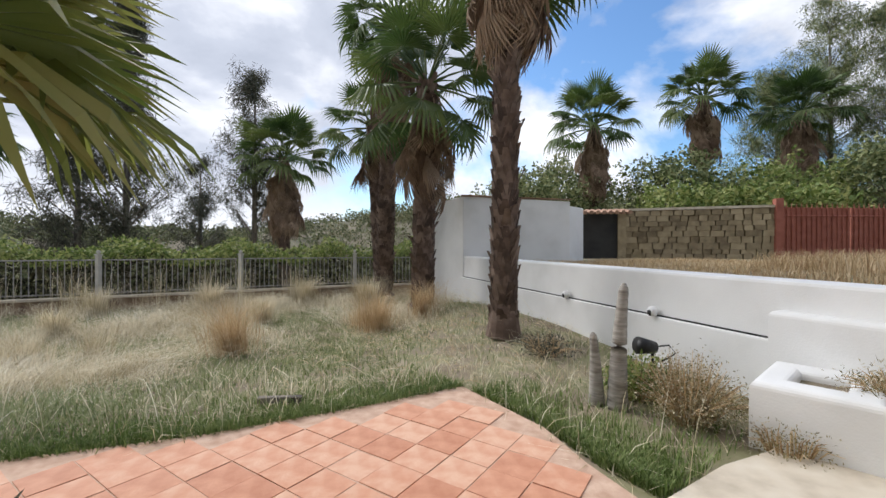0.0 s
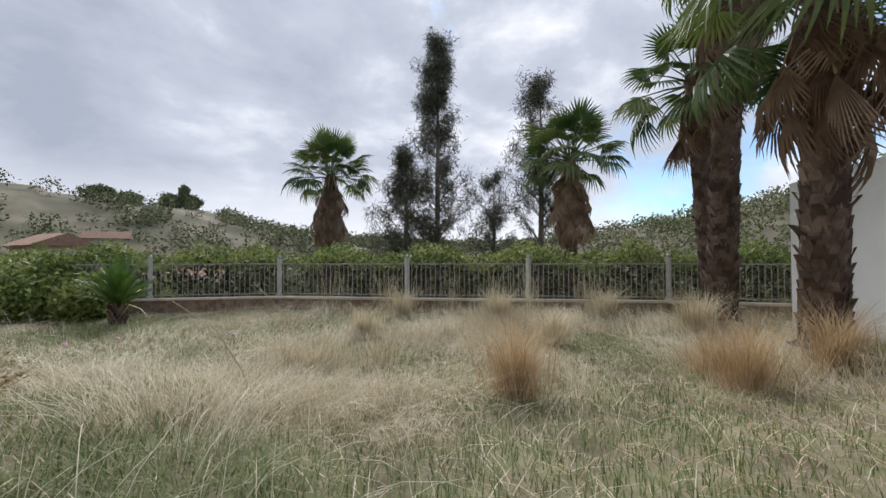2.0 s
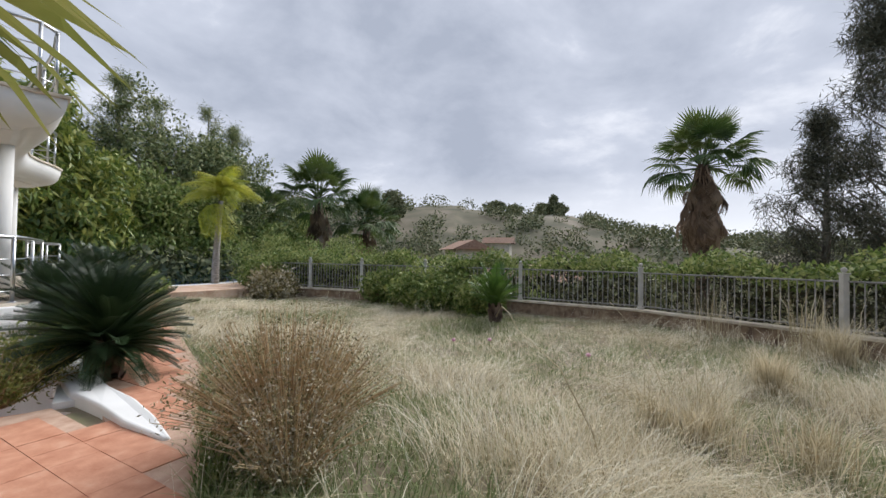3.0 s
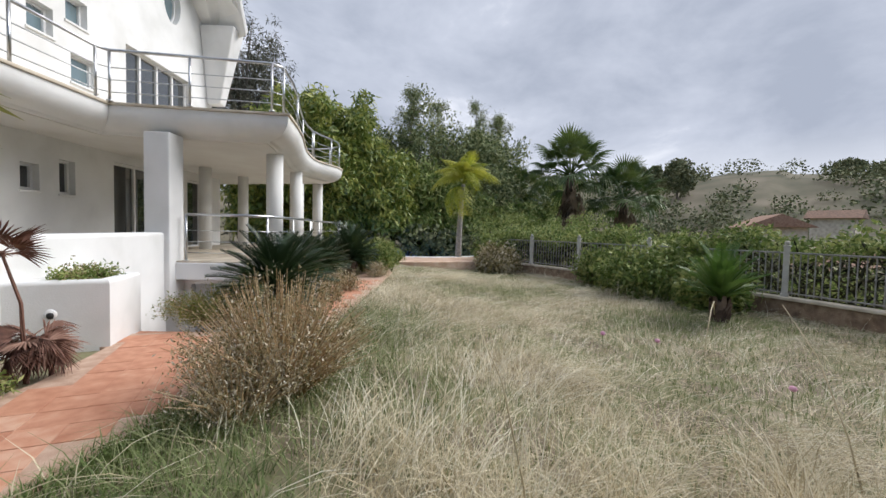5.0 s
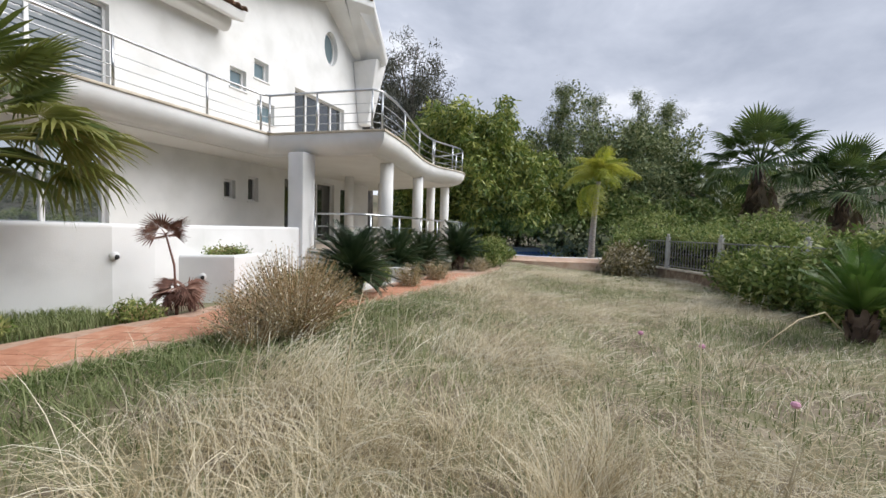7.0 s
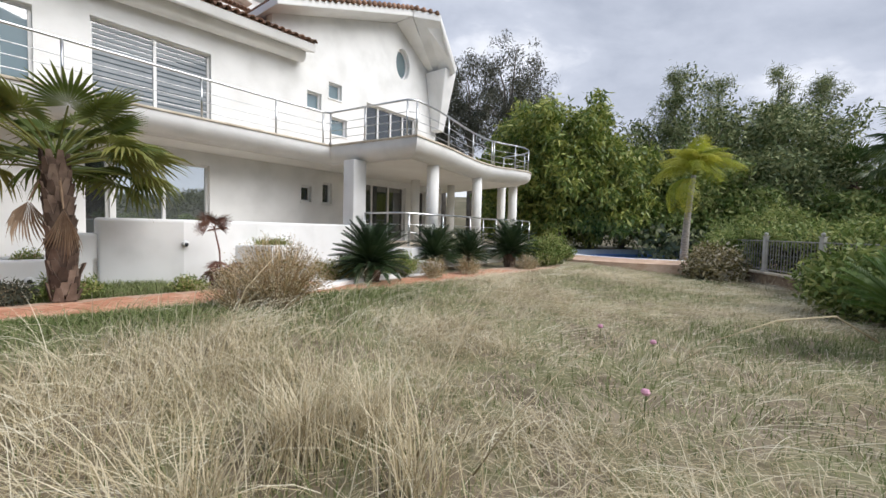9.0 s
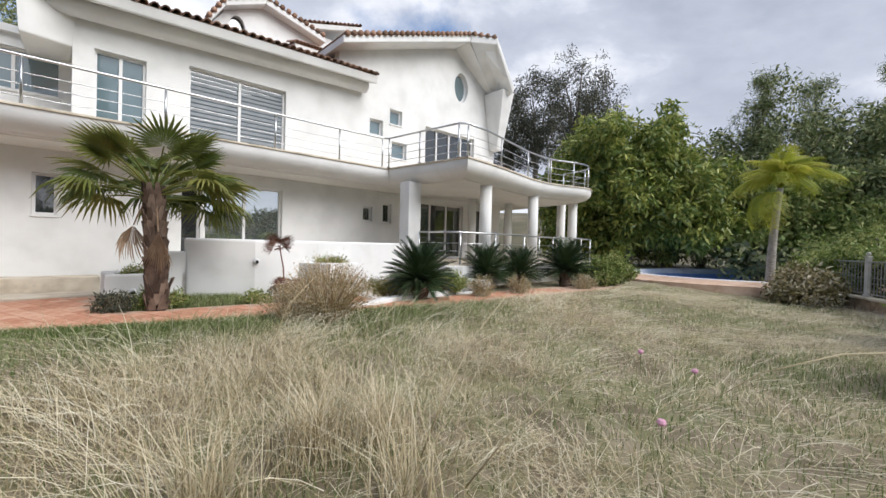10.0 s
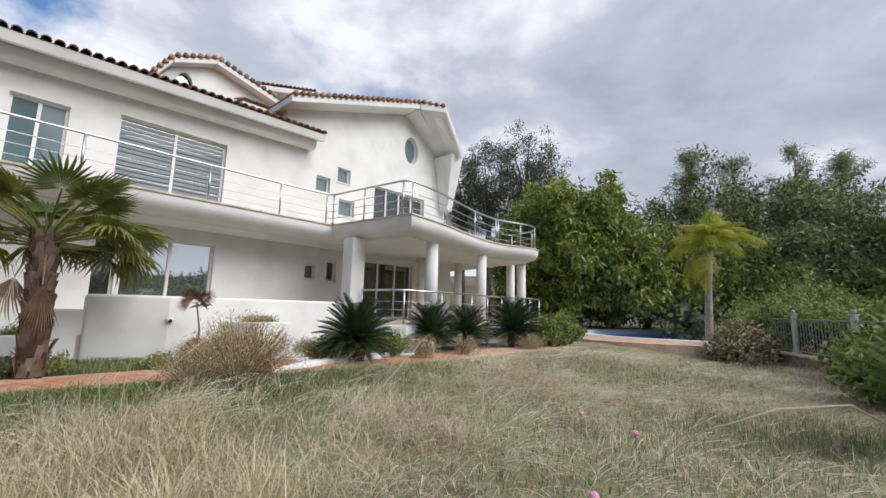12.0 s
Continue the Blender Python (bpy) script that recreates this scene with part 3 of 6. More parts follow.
def window(house, s0, s1, z0, z1, k, panes=1, glass="glass", blinds=False, name="window", bar=0.05):
    """A framed window set back in its opening."""
    w = empty(name, H((s0 + s1) / 2, k - 0.16, z0))
    under_house(w, house)
    m = Mesh()
    for a, b, c, d in ((s0, s1, z0, z0 + bar), (s0, s1, z1 - bar, z1), (s0, s0 + bar, z0 + bar, z1 - bar), (s1 - bar, s1, z0 + bar, z1 - bar)):
        hbox(m, a, b, k - 0.2, k - 0.12, c, d)
    for i in range(1, panes):
        c = s0 + (s1 - s0) * i / panes
        hbox(m, c - bar * 0.6, c + bar * 0.6, k - 0.2, k - 0.115, z0 + bar, z1 - bar)
    sub("window_frame", m.data("window_frame", M["frame"]), w)
    for i in range(panes):
        a, b = s0 + (s1 - s0) * i / panes + bar * 0.5, s0 + (s1 - s0) * (i + 1) / panes - bar * 0.5
        sub("pane", hbox(Mesh(), a, b, k - 0.175, k - 0.165, z0 + bar, z1 - bar).data("pane", M[glass]), w)
        if blinds:
            z = z0 + bar
            while z < z1 - bar - 0.05:
                sub("slat", Mesh().prism(HP([(a, k - 0.155), (b, k - 0.155), (b, k - 0.14), (a, k - 0.14)]), z, z + 0.075).data("slat", M["blind"]), w)
                z += 0.105
    sub("sill", bevelled(hbox(Mesh(), s0 - 0.03, s1 + 0.03, k - 0.2, k + 0.03, z0 - 0.05, z0 - 0.002).data("sill", M["white"]), 0.008, 1), w)
    return w


def under_house(ob, house):
    ob.location = Vector(ob.location) - Vector(house.location)
    ob.parent = house


def sub(name, me, parent, label=""):
    ob = new(name, me)
    ob.parent = parent
    t = Vector(parent.location) + (Vector(parent.parent.location) if parent.parent else Vector())
    ob.matrix_parent_inverse = Matrix.Translation(-t)
    return tagged(ob, label)


KF = 1.1
SLAB = [(-5, -6), (-5, 2.65), (5.4, 2.65), (5.72, 5.46), (6.6, 5.34), (7.4, 5.2), (8.3, 4.98), (9.2, 4.78), (10.0, 4.68), (10.5, 4.67),
        (11.0, 4.76), (11.6, 4.96), (12.1, 5.06), (12.5, 5.02), (12.9, 4.84), (13.2, 4.52), (13.36, 4.1), (13.5, 3.2), (13.7, 2.4), (14.2, 1.0), (14.4, -6)]


def inset(pts, d):
    """The outline moved inwards by d along its mitred normals; the two hidden ends keep their place."""
    out = []
    for i, p in enumerate(pts):
        if i in (0, 1, len(pts) - 1):
            out.append((p[0], p[1] - (d if i == 1 else 0)))
            continue
        a, b, c = Vector(pts[i - 1]), Vector(p), Vector(pts[i + 1])
        u, w = (b - a).normalized(), (c - b).normalized()
        n = (Vector((u.y, -u.x)) + Vector((w.y, -w.x)))
        n = n.normalized() / max(0.6, n.length / 2)
        out.append((b.x + n.x * d, b.y + n.y * d))
    return out


def swept_edge(pts, profile):
    """A slab whose rim follows a profile of (inset, height) pairs, from top to bottom."""
    rings = [[H(s, k, z) for s, k in inset(pts, d)] for d, z in profile]
    m, n = Mesh(), len(pts)
    m.v = [tuple(p) for r in rings for p in r]
    for i in range(len(rings) - 1):
        for j in range(n):
            q = (j + 1) % n
            m.f.append((i * n + q, i * n + j, (i + 1) * n + j, (i + 1) * n + q))
    m.f.append(tuple(range(n)))
    m.f.append(tuple(reversed(range((len(rings) - 1) * n, len(rings) * n))))
    return m


def build_house():
    h = empty("house", H(5, 1.1, 0), "large white rendered two-storey villa with wavy balcony and tiled roofs", "house")
    holes = {"od": (0.62, 1.04, 0.46, 2.48), "wl": (1.12, 3.0, 1.06, 2.48), "lw": (-1.83, -1.47, 1.5, 2.32), "g1": (5.53, 5.88, 1.8, 2.26), "g2": (6.27, 6.62, 1.78, 2.42), "gl": (7.6, 10.0, 0.62, 2.6), "gd": (10.35, 11.2, 0.62, 2.55),
             "door": (-0.94, -0.06, 3.3, 5.0), "sl": (0.76, 3.04, 3.38, 5.17), "q1": (5.7, 6.2, 4.58, 5.08), "q2": (6.46, 6.96, 5.06, 5.55), "q3": (6.56, 7.18, 3.95, 4.5),
             "big": (8.0, 10.5, 3.35, 5.3)}
    rc = (9.72, 7.12)
    # upper and lower facade plates
    up = filled("wall", [(-1.28, 2.9), (11.7, 2.9), (11.7, 7.1), (10.9, 8.1), (9.5, 8.5), (4.6, 6.85), (4.6, 6.3), (-1.28, 6.1)],
                [rect(*holes[q]) for q in ("door", "sl", "q1", "q2", "q3", "big")] + [ring(*rc, 0.36, 0.55)], 0.3, M["white"], on_facade(KF - 0.15))
    part("wall", up, h)
    low = filled("wall", [(-5, -0.3), (12.2, -0.3), (12.2, 2.9), (-5, 2.9)], [rect(*holes[q]) for q in ("od", "wl", "lw", "g1", "g2", "gl", "gd")], 0.3, M["white"], on_facade(KF - 0.15))
    part("wall", low, h)
    # body behind closes off the rooms; their shade is painted as near-black
    part("room_wall", hbox(Mesh(), -4.95, 12.2, -7.0, 0.55, -0.3, 2.85).data("room_wall", M["dark"]), h, "block closing off the rooms, their shade painted in as near-black")
    part("room_wall", hbox(Mesh(), -1.1, 11.6, -7.0, 0.55, 2.86, 6.0).data("room_wall", M["dark"]), h, "block closing off the rooms, their shade painted in as near-black")
    part("end_wall", hbox(Mesh(), 11.4, 11.7, -7.0, KF - 0.3, 2.9, 7.0).data("end_wall", M["white"]), h)
    part("end_wall", hbox(Mesh(), -1.28, -0.98, -7.0, KF - 0.3, 2.9, 5.9).data("end_wall", M["white"]), h)
    # recessed glazed room at the end of the wing
    gr = filled("wall", rect(-5, -1.28, 3.2, 5.3), [rect(-2.95, -1.45, 4.15, 5.05), rect(-4.9, -3.15, 4.15, 5.05)], 0.25, M["white"], on_facade(-0.35))
    part("wall", gr, h)
    part("roof_slab", hbox(Mesh(), -5, -1.3, -6, -0.1, 5.3, 5.45).data("roof_slab", M["white"]), h)
    window(h, -2.95, -1.45, 4.15, 5.05, -0.22, 2, "paleglass")
    window(h, -4.9, -3.15, 4.15, 5.05, -0.22, 2, "paleglass")
    for key, panes, g, bl in (("od", 1, "glass", False), ("wl", 2, "mirrorglass", False), ("lw", 1, "glass", False), ("g1", 1, "glass", False), ("g2", 1, "glass", False), ("gl", 3, "glass", False), ("gd", 1, "glass", False),
                              ("door", 2, "paleglass", False), ("sl", 2, "paleglass", True), ("q1", 1, "paleglass", False), ("q2", 1, "paleglass", False), ("q3", 1, "paleglass", False), ("big", 4, "glass", False)):
        window(h, *holes[key], KF, panes, g, bl, "door" if key in ("door", "gd", "od") else "window")
    w = empty("window", H(rc[0], KF - 0.15, rc[1] - 0.5))
    under_house(w, h)
    sub("pane", filled("pane", ring(*rc, 0.37, 0.56), [], 0.02, M["paleglass"], on_facade(KF - 0.2)), w)
    sub("window_frame", filled("window_frame", ring(*rc, 0.365, 0.555), [ring(*rc, 0.31, 0.49)], 0.06, M["frame"], on_facade(KF - 0.18)), w)
    # balcony slab with a rounded edge
    roll = [(0.0, 3.2)] + [(0.36 * (1 - math.cos(a)), 3.14 - 0.31 * math.sin(a)) for a in [math.pi / 2 * i / 9 for i in range(10)]] + [(0.38, 2.80), (0.42, 2.80)]
    slab = swept_edge(SLAB, roll).data("balcony_slab", M["white"], True)
    for p in slab.polygons:
        p.use_smooth = len(p.vertices) == 4
    for e in slab.edges:
        a, b = e.vertices
        e.use_edge_sharp = a % len(SLAB) == b % len(SLAB) and a % len(SLAB) in (2, 3)   # the two mitred corners
    part("balcony_slab", slab, h, "white slab with a rolled rounded edge")
    part("soffit", swept_edge(SLAB, [(0.46, 2.81), (0.46, 2.785)]).data("soffit", M["soffit"]), h)
    part("balcony_edge", swept_edge(SLAB, [(-0.03, 3.245), (-0.035, 3.225), (-0.03, 3.203)]).data("balcony_edge", M["concrete"]), h, "thin grey stone edging")
    # columns
    part("column", bevelled(hbox(Mesh(), 5.42, 5.84, 3.18, 3.6, -0.1, 2.80).data("column", M["white"]), 0.02), h)
    for s, k, r in ((7.3, 4.66, 0.17), (10.2, 4.2, 0.17), (12.9, 4.1, 0.17), (13.4, 3.3, 0.17), (9.5, 2.05, 0.15), (11.4, 2.2, 0.15)):
        p = H(s, k)
        part("column", Mesh().tube([(p.x, p.y, 0.55), (p.x, p.y, 2.98)], r, 20).data("column", M["white"], True), h)
    # ground floor terrace
    ter = [(5.6, 1.15), (5.6, 3.6), (5.62, 4.9), (5.9, 5.2), (8.6, 5.25), (9.8, 4.95), (10.6, 4.95), (11.8, 5.3), (13.0, 5.0), (13.6, 4.2), (13.8, 1.15)]
    part("terrace", filled("terrace", ter, [], 0.3, M["white"], lambda x, y, nn: H(x, y, 0.45 - nn), 0.02), h)
    part("terrace_floor", filled("terrace_floor", [(s, k - 0.05) for s, k in ter], [], 0.03, M["concrete"], lambda x, y, nn: H(x, y, 0.612 - nn)), h, "pale stone terrace floor")
    part("terrace_base", hbox(Mesh(), 6.4, 13.4, 1.2, 4.6, -0.4, 0.3).data("terrace_base", M["white"]), h)
    part("inner_terrace", hbox(Mesh(), 0.3, 5.6, 1.15, 3.3, -0.3, 0.45).data("inner_terrace", M["concrete"]), h)
    # basement front with a grey door below the terrace
    bw = filled("wall", [(1.2, -2.0), (6.0, -2.0), (6.0, 0.3), (1.2, 0.3)], [[(3.72, -1.75), (4.62, -1.75), (4.62, 0.2), (3.72, 0.2)]], 0.2, M["white"], lambda x, y, nn: H(5.95 - nn, x, y))
    part("basement_wall", bw, h)
    d = empty("door", H(5.98, 4.17, -1.75))
    under_house(d, h)
    d["label"] = "closed grey metal basement door"
    sub("leaf", bevelled(Mesh().prism(HP([(5.93, 3.74), (5.99, 3.74), (5.99, 4.6), (5.93, 4.6)]), -1.74, 0.19).data("leaf", M["greydoor"]), 0.005, 1), d)
    m = Mesh().tube([H(5.93, 3.86, -0.72), H(5.88, 3.86, -0.72), H(5.88, 3.98, -0.72)], 0.012, 6)
    m.box8([tuple(H(5.925, 3.83, -0.8)), tuple(H(5.93, 3.83, -0.8)), tuple(H(5.93, 3.89, -0.8)), tuple(H(5.925, 3.89, -0.8)), tuple(H(5.925, 3.83, -0.62)), tuple(H(5.93, 3.83, -0.62)), tuple(H(5.93, 3.89, -0.62)), tuple(H(5.925, 3.89, -0.62))])
    sub("handle", m.data("handle", M["black"]), d, "black lever handle")
    # ---- railings
    top_edge = [(-4.9, 2.55), (-3.9, 2.55), (-1.9, 2.55), (0.1, 2.55), (2.25, 2.55), (3.9, 2.55), (5.2, 2.6), (5.36, 2.7), (5.5, 3.9), (5.66, 5.2), (5.84, 5.34), (6.6, 5.26), (7.4, 5.1), (8.3, 4.88), (9.2, 4.68), (10.0, 4.58), (10.5, 4.57),
                (10.62, 4.58), (11.0, 4.66), (11.6, 4.86), (12.1, 4.96), (12.5, 4.92), (12.85, 4.76), (13.1, 4.46), (13.26, 4.05), (13.35, 3.4)]
    railing(h, "balcony_railing", top_edge, 3.25, 0.82, [0, 2, 3, 4, 5, 6, 7, 8, 9, 10, 12, 14, 16, 17, 19, 21, 23, 25])
    low_edge = [(5.72, 3.7), (5.74, 4.7), (6.0, 5.0), (7.3, 5.05), (8.6, 5.05), (9.8, 4.75), (10.6, 4.75), (11.8, 5.1), (13.0, 4.8)]
    railing(h, "terrace_railing", low_edge, 0.62, 0.82, [0, 2, 3, 4, 5, 6, 7, 8])
    # ---- roofs
    build_roofs(h)
    # ---- front parapet and planters
    par = [(0.36, 3.36), (0.9, 3.68), (1.4, 3.96), (1.9, 4.02), (2.7, 3.98), (5.5, 3.5), (5.5, 3.2), (2.7, 3.7), (1.9, 3.72), (1.4, 3.66), (0.36, 3.08)]
    fp = thing("parapet_wall", bevelled(Mesh().prism(HP(par), -1.8, 1.12).data("parapet_wall", M["white"]), 0.05, 3), "white rendered parapet wall with softly rounded top", "wall", kind="structure")
    thing("parapet_step", bevelled(Mesh().prism(HP([(-0.02, 3.3), (0.4, 3.3), (0.4, 3.0), (-0.02, 3.0)]), -0.3, 0.86).data("parapet_step", M["white"]), 0.04, 3), "white rendered lower step of the parapet", "wall", kind="structure")
    planter([(2.3, 3.99), (3.3, 3.94), (3.3, 4.5), (2.62, 4.68)], 0.68, "white rendered planter box with dry soil against the parapet")
    planter([(-0.8, 2.4), (0.0, 2.4), (0.0, 3.38), (-0.8, 3.38)], 0.46, "low white rendered planter box with dark soil")
    for s, k, z in ((2.44, 4.3, 0.36), (1.42, 3.97, 0.70), (-0.45, 3.42, 0.16)):
        wall_light(H(s, k, z), (NO * 0.44 - U * 0.9).normalized() if s > 2 else NO)
    # cream platform at the foot of the wing
    pf = empty("stone_platform", H(-3, 2, 0), "cream stone platform with a step along the house", "platform", kind="structure")
    part("slab", bevelled(hbox(Mesh(), -5, -0.82, 1.12, 1.7, -0.3, 0.30).data("slab", M["concrete"]), 0.015, 1), pf)
    part("step", bevelled(hbox(Mesh(), -5, -0.82, 1.7, 2.4, -0.3, 0.04).data("step", M["concrete"]), 0.015, 1), pf)


def planter(pts, z, label):
    e = empty("planter", H(*pts[0]), label, "planter", "planters")
    c = [sum(p[i] for p in pts) / len(pts) for i in (0, 1)]
    inner = [(p[0] + (c[0] - p[0]) * 0.22, p[1] + (c[1] - p[1]) * 0.22) for p in pts]
    me = filled("box", pts, [inner], z + 0.3, M["white"], lambda x, y, nn: H(x, y, (z - 0.3) / 2 - nn), 0.04)
    part("box", me, e)
    part("soil", Mesh().prism(HP(inner), -0.2, z - 0.09).data("soil", M["soil"]), e, "dry soil")
    return e


def railing(h, name, pts, z, height, posts):
    r = empty(name, H(*pts[0], z))
    under_house(r, h)
    line = [H(s, k, z + height) for s, k in pts]
    sub("handrail", Mesh().tube(line, 0.026, 8).data("handrail", M["steel"], True), r, "round brushed steel handrail")
    for f in (0.18, 0.42, 0.66):
        sub("rail", Mesh().tube([H(s, k, z + height * f) for s, k in pts], 0.009, 6).data("rail", M["steel"], True), r)
    for i in posts:
        p = H(*pts[i], z)
        m = Mesh().tube([p, p + Vector((0, 0, height))], 0.022, 8)
        m.tube([p, p + Vector((0, 0, 0.02))], 0.05, 10)
        sub("post", m.data("post", M["steel"], True), r)


def tile_mesh():
    m = Mesh()
    n = 6
    for z0, r in ((0.0, 0.085),):
        v = []
        for t, rr in ((0, r), (0.45, r * 0.8)):
            for i in range(n + 1):
                a = math.pi * i / n
                v.append((rr * math.cos(a), t, rr * math.sin(a) + z0))
        f = [(i, i + 1, n + 2 + i, n + 1 + i) for i in range(n)]
        m.add(v, f)
        v2 = [(x * 0.82, y, z * 0.82) for x, y, z in v]
        m.add(v2, [tuple(reversed(q)) for q in f])
        m.add([v[i] for i in range(n + 1)] + [v2[i] for i in range(n + 1)], [(i, n + 1 + i, n + 2 + i, i + 1) for i in range(n)])
    return m.data("roof_tile", M["rooftile"], True)


def roof_plane(h, e0, e1, up, rows, body=0.2, tiles=True, eave=True):
    """A tiled roof plane: e0 to e1 is the eave, up the way to the ridge."""
    r = empty("roof", (e0 + e1) / 2)
    under_house(r, h)
    across = (e1 - e0)
    L = across.length
    ax = across / L
    nrm = ax.cross(up).normalized()
    if nrm.z < 0:
        nrm = -nrm
    m = Mesh()
    b = nrm * -body
    m.box8([e0 + b, e1 + b, e1 + up + b, e0 + up + b, e0, e1, e1 + up, e0 + up])
    sub("roof_deck", bevelled(m.data("roof_deck", M["white"]), 0.03), r, "white rendered eave and soffit")
    m = Mesh().box8([e0 + nrm * 0.004 + up * 0.03, e1 + nrm * 0.004 + up * 0.03, e1 + up + nrm * 0.004, e0 + up + nrm * 0.004, e0 + nrm * 0.03 + up * 0.03, e1 + nrm * 0.03 + up * 0.03, e1 + up + nrm * 0.03, e0 + up + nrm * 0.03])
    sub("tile_bed", m.data("tile_bed", M["rooftile"]), r, "terracotta tile bed")
    if tiles:
        me = TILE
        k = int(L / 0.19)
        uy = up.normalized()
        basis = Matrix((ax, uy, nrm)).transposed().to_4x4()
        off = Vector(r.location) + Vector(h.location)
        for j in range(rows):
            for i in range(k):
                p = e0 + ax * (L * (i + 0.5) / k) + uy * (0.38 * j - 0.05) + nrm * 0.035
                o = new("roof_tile", me)
                o.parent = r
                o.matrix_basis = Matrix.Translation(p - off) @ basis
    return r


TILE = tile_mesh()


def build_roofs(h):
    # left wing: eave along the facade, rising towards the back
    roof_plane(h, H(-2.05, 1.85, 5.82), H(5.5, 1.85, 6.1), -NO * 3.6 + Vector((0, 0, 1.25)), 3, 0.22)
    m = Mesh().box8([H(-2.0, 1.7, 4.75), H(-1.28, 1.1, 4.9), H(-1.28, -2.5, 5.2), H(-2.0, -2.5, 5.2), H(-2.05, 1.75, 5.62), H(-1.2, 1.1, 5.75), H(-1.2, -2.5, 6.6), H(-2.05, -2.5, 6.6)])
    part("eave_return", bevelled(m.data("eave_return", M["white"]), 0.03), h, "white rendered return of the eave")
    # rounded cornice under the eave
    part("cornice", Mesh().tube([H(-1.9, 1.3, 5.62), H(5.4, 1.3, 5.92)], 0.2, 10).data("cornice", M["white"], True), h)
    # main gable, its ridge running back; the verges overhang the facade
    rs, rz = 9.35, 8.72
    lz, ls = 6.95, 4.35
    for (s0, z0, s1, z1, kk0, kk1) in ((ls, lz, rs, rz, 1.8, 1.9),):
        m = Mesh().box8([H(s0, kk0, z0 - 0.22), H(s1, kk1, z1 - 0.25), H(s1, -6, z1 - 0.25), H(s0, -6, z0 - 0.22), H(s0, kk0, z0), H(s1, kk1, z1), H(s1, -6, z1), H(s0, -6, z0)])
        part("gable_roof", bevelled(m.data("gable_roof", M["white"]), 0.03), h, "white rendered gable verge")
        m = Mesh().box8([H(s0, kk0 - 0.05, z0 + 0.004), H(s1, kk1 - 0.05, z1 + 0.004), H(s1, -6, z1 + 0.004), H(s0, -6, z0 + 0.004), H(s0, kk0 - 0.05, z0 + 0.05), H(s1, kk1 - 0.05, z1 + 0.05), H(s1, -6, z1 + 0.05), H(s0, -6, z0 + 0.05)])
        part("tile_bed", m.data("tile_bed", M["rooftile"]), h, "terracotta roof tiles")
    # wide right slope with its flared overhang
    m = Mesh().box8([H(9.35, 1.9, 8.46), H(10.2, 2.45, 8.5), H(11.35, 2.3, 7.05), H(11.75, 1.1, 6.9), H(9.35, 1.9, 8.72), H(10.2, 2.45, 8.72), H(11.4, 2.35, 7.22), H(11.8, 1.1, 7.1)])
    part("gable_roof", bevelled(m.data("gable_roof", M["white"]), 0.02), h, "white rendered flared overhang")
    m = Mesh().box8([H(9.35, 1.85, 8.46), H(11.75, 1.2, 6.9), H(11.75, -6, 6.9), H(9.35, -6, 8.46), H(9.35, 1.85, 8.74), H(11.8, 1.2, 7.12), H(11.8, -6, 7.12), H(9.35, -6, 8.74)])
    part("gable_roof", m.data("gable_roof", M["white"]), h)
    m = Mesh().box8([H(9.3, 1.88, 8.75), H(10.2, 2.4, 8.725), H(11.38, 2.3, 7.23), H(11.78, 1.1, 7.12), H(9.3, 1.88, 8.79), H(10.2, 2.4, 8.77), H(11.38, 2.3, 7.27), H(11.78, 1.1, 7.16)])
    part("tile_bed", m.data("tile_bed", M["rooftile"]), h, "terracotta roof tiles")
    # fin at the right end of the facade
    part("end_fin", bevelled(Mesh().box8([H(11.4, 1.1, 5.0), H(11.75, 1.1, 5.0), H(11.75, 1.5, 5.0), H(11.4, 1.5, 5.0), H(11.0, 1.1, 7.2), H(11.7, 1.1, 7.2), H(11.7, 2.1, 7.2), H(11.0, 2.1, 7.2)]).data("end_fin", M["white"]), 0.04), h)
    # ridge and verge tiles
    for a, b in ((H(ls, 1.8, lz + 0.03), H(rs, 1.9, rz + 0.03)), (H(rs, 1.9, rz + 0.05), H(10.2, 2.42, 8.74))):
        d = b - a
        k = int(d.length / 0.22)
        for i in range(k):
            p = a + d * (i + 0.5) / k
            part("verge_tile", Mesh().tube([p + Vector((0, 0, 0)) - NO * 0.2, p + NO * 0.06], [0.07, 0.085], 7).data("verge_tile", M["rooftile"], True), h)
    # small tower gable behind, and the roof beside it
    tw = filled("tower_wall", [(1.9, 6.4), (5.6, 6.4), (5.6, 8.55), (3.5, 9.1), (2.4, 8.6), (1.95, 7.95)], [ring(2.75, 8.1, 0.25, 0.42)], 0.25, M["white"], on_facade(-2.6))
    part("tower_wall", tw, h)
    part("tower_wall", hbox(Mesh(), 1.9, 5.6, -6, -2.75, 6.0, 8.2).data("tower_wall", M["white"]), h)
    part("arch_window", filled("arch_window", ring(2.75, 8.1, 0.26, 0.43), [], 0.02, M["glass"], on_facade(-2.65)), h)
    for s0, z0, s1, z1 in ((1.78, 7.9, 2.3, 8.72), (2.3, 8.72, 3.54, 9.27), (3.54, 9.27, 5.7, 8.72)):
        m = Mesh().box8([H(s0, -2.1, z0 - 0.2), H(s1, -2.1, z1 - 0.2), H(s1, -6, z1 - 0.2), H(s0, -6, z0 - 0.2), H(s0, -2.1, z0), H(s1, -2.1, z1), H(s1, -6, z1), H(s0, -6, z0)])
        part("tower_roof", bevelled(m.data("tower_roof", M["white"]), 0.03), h)
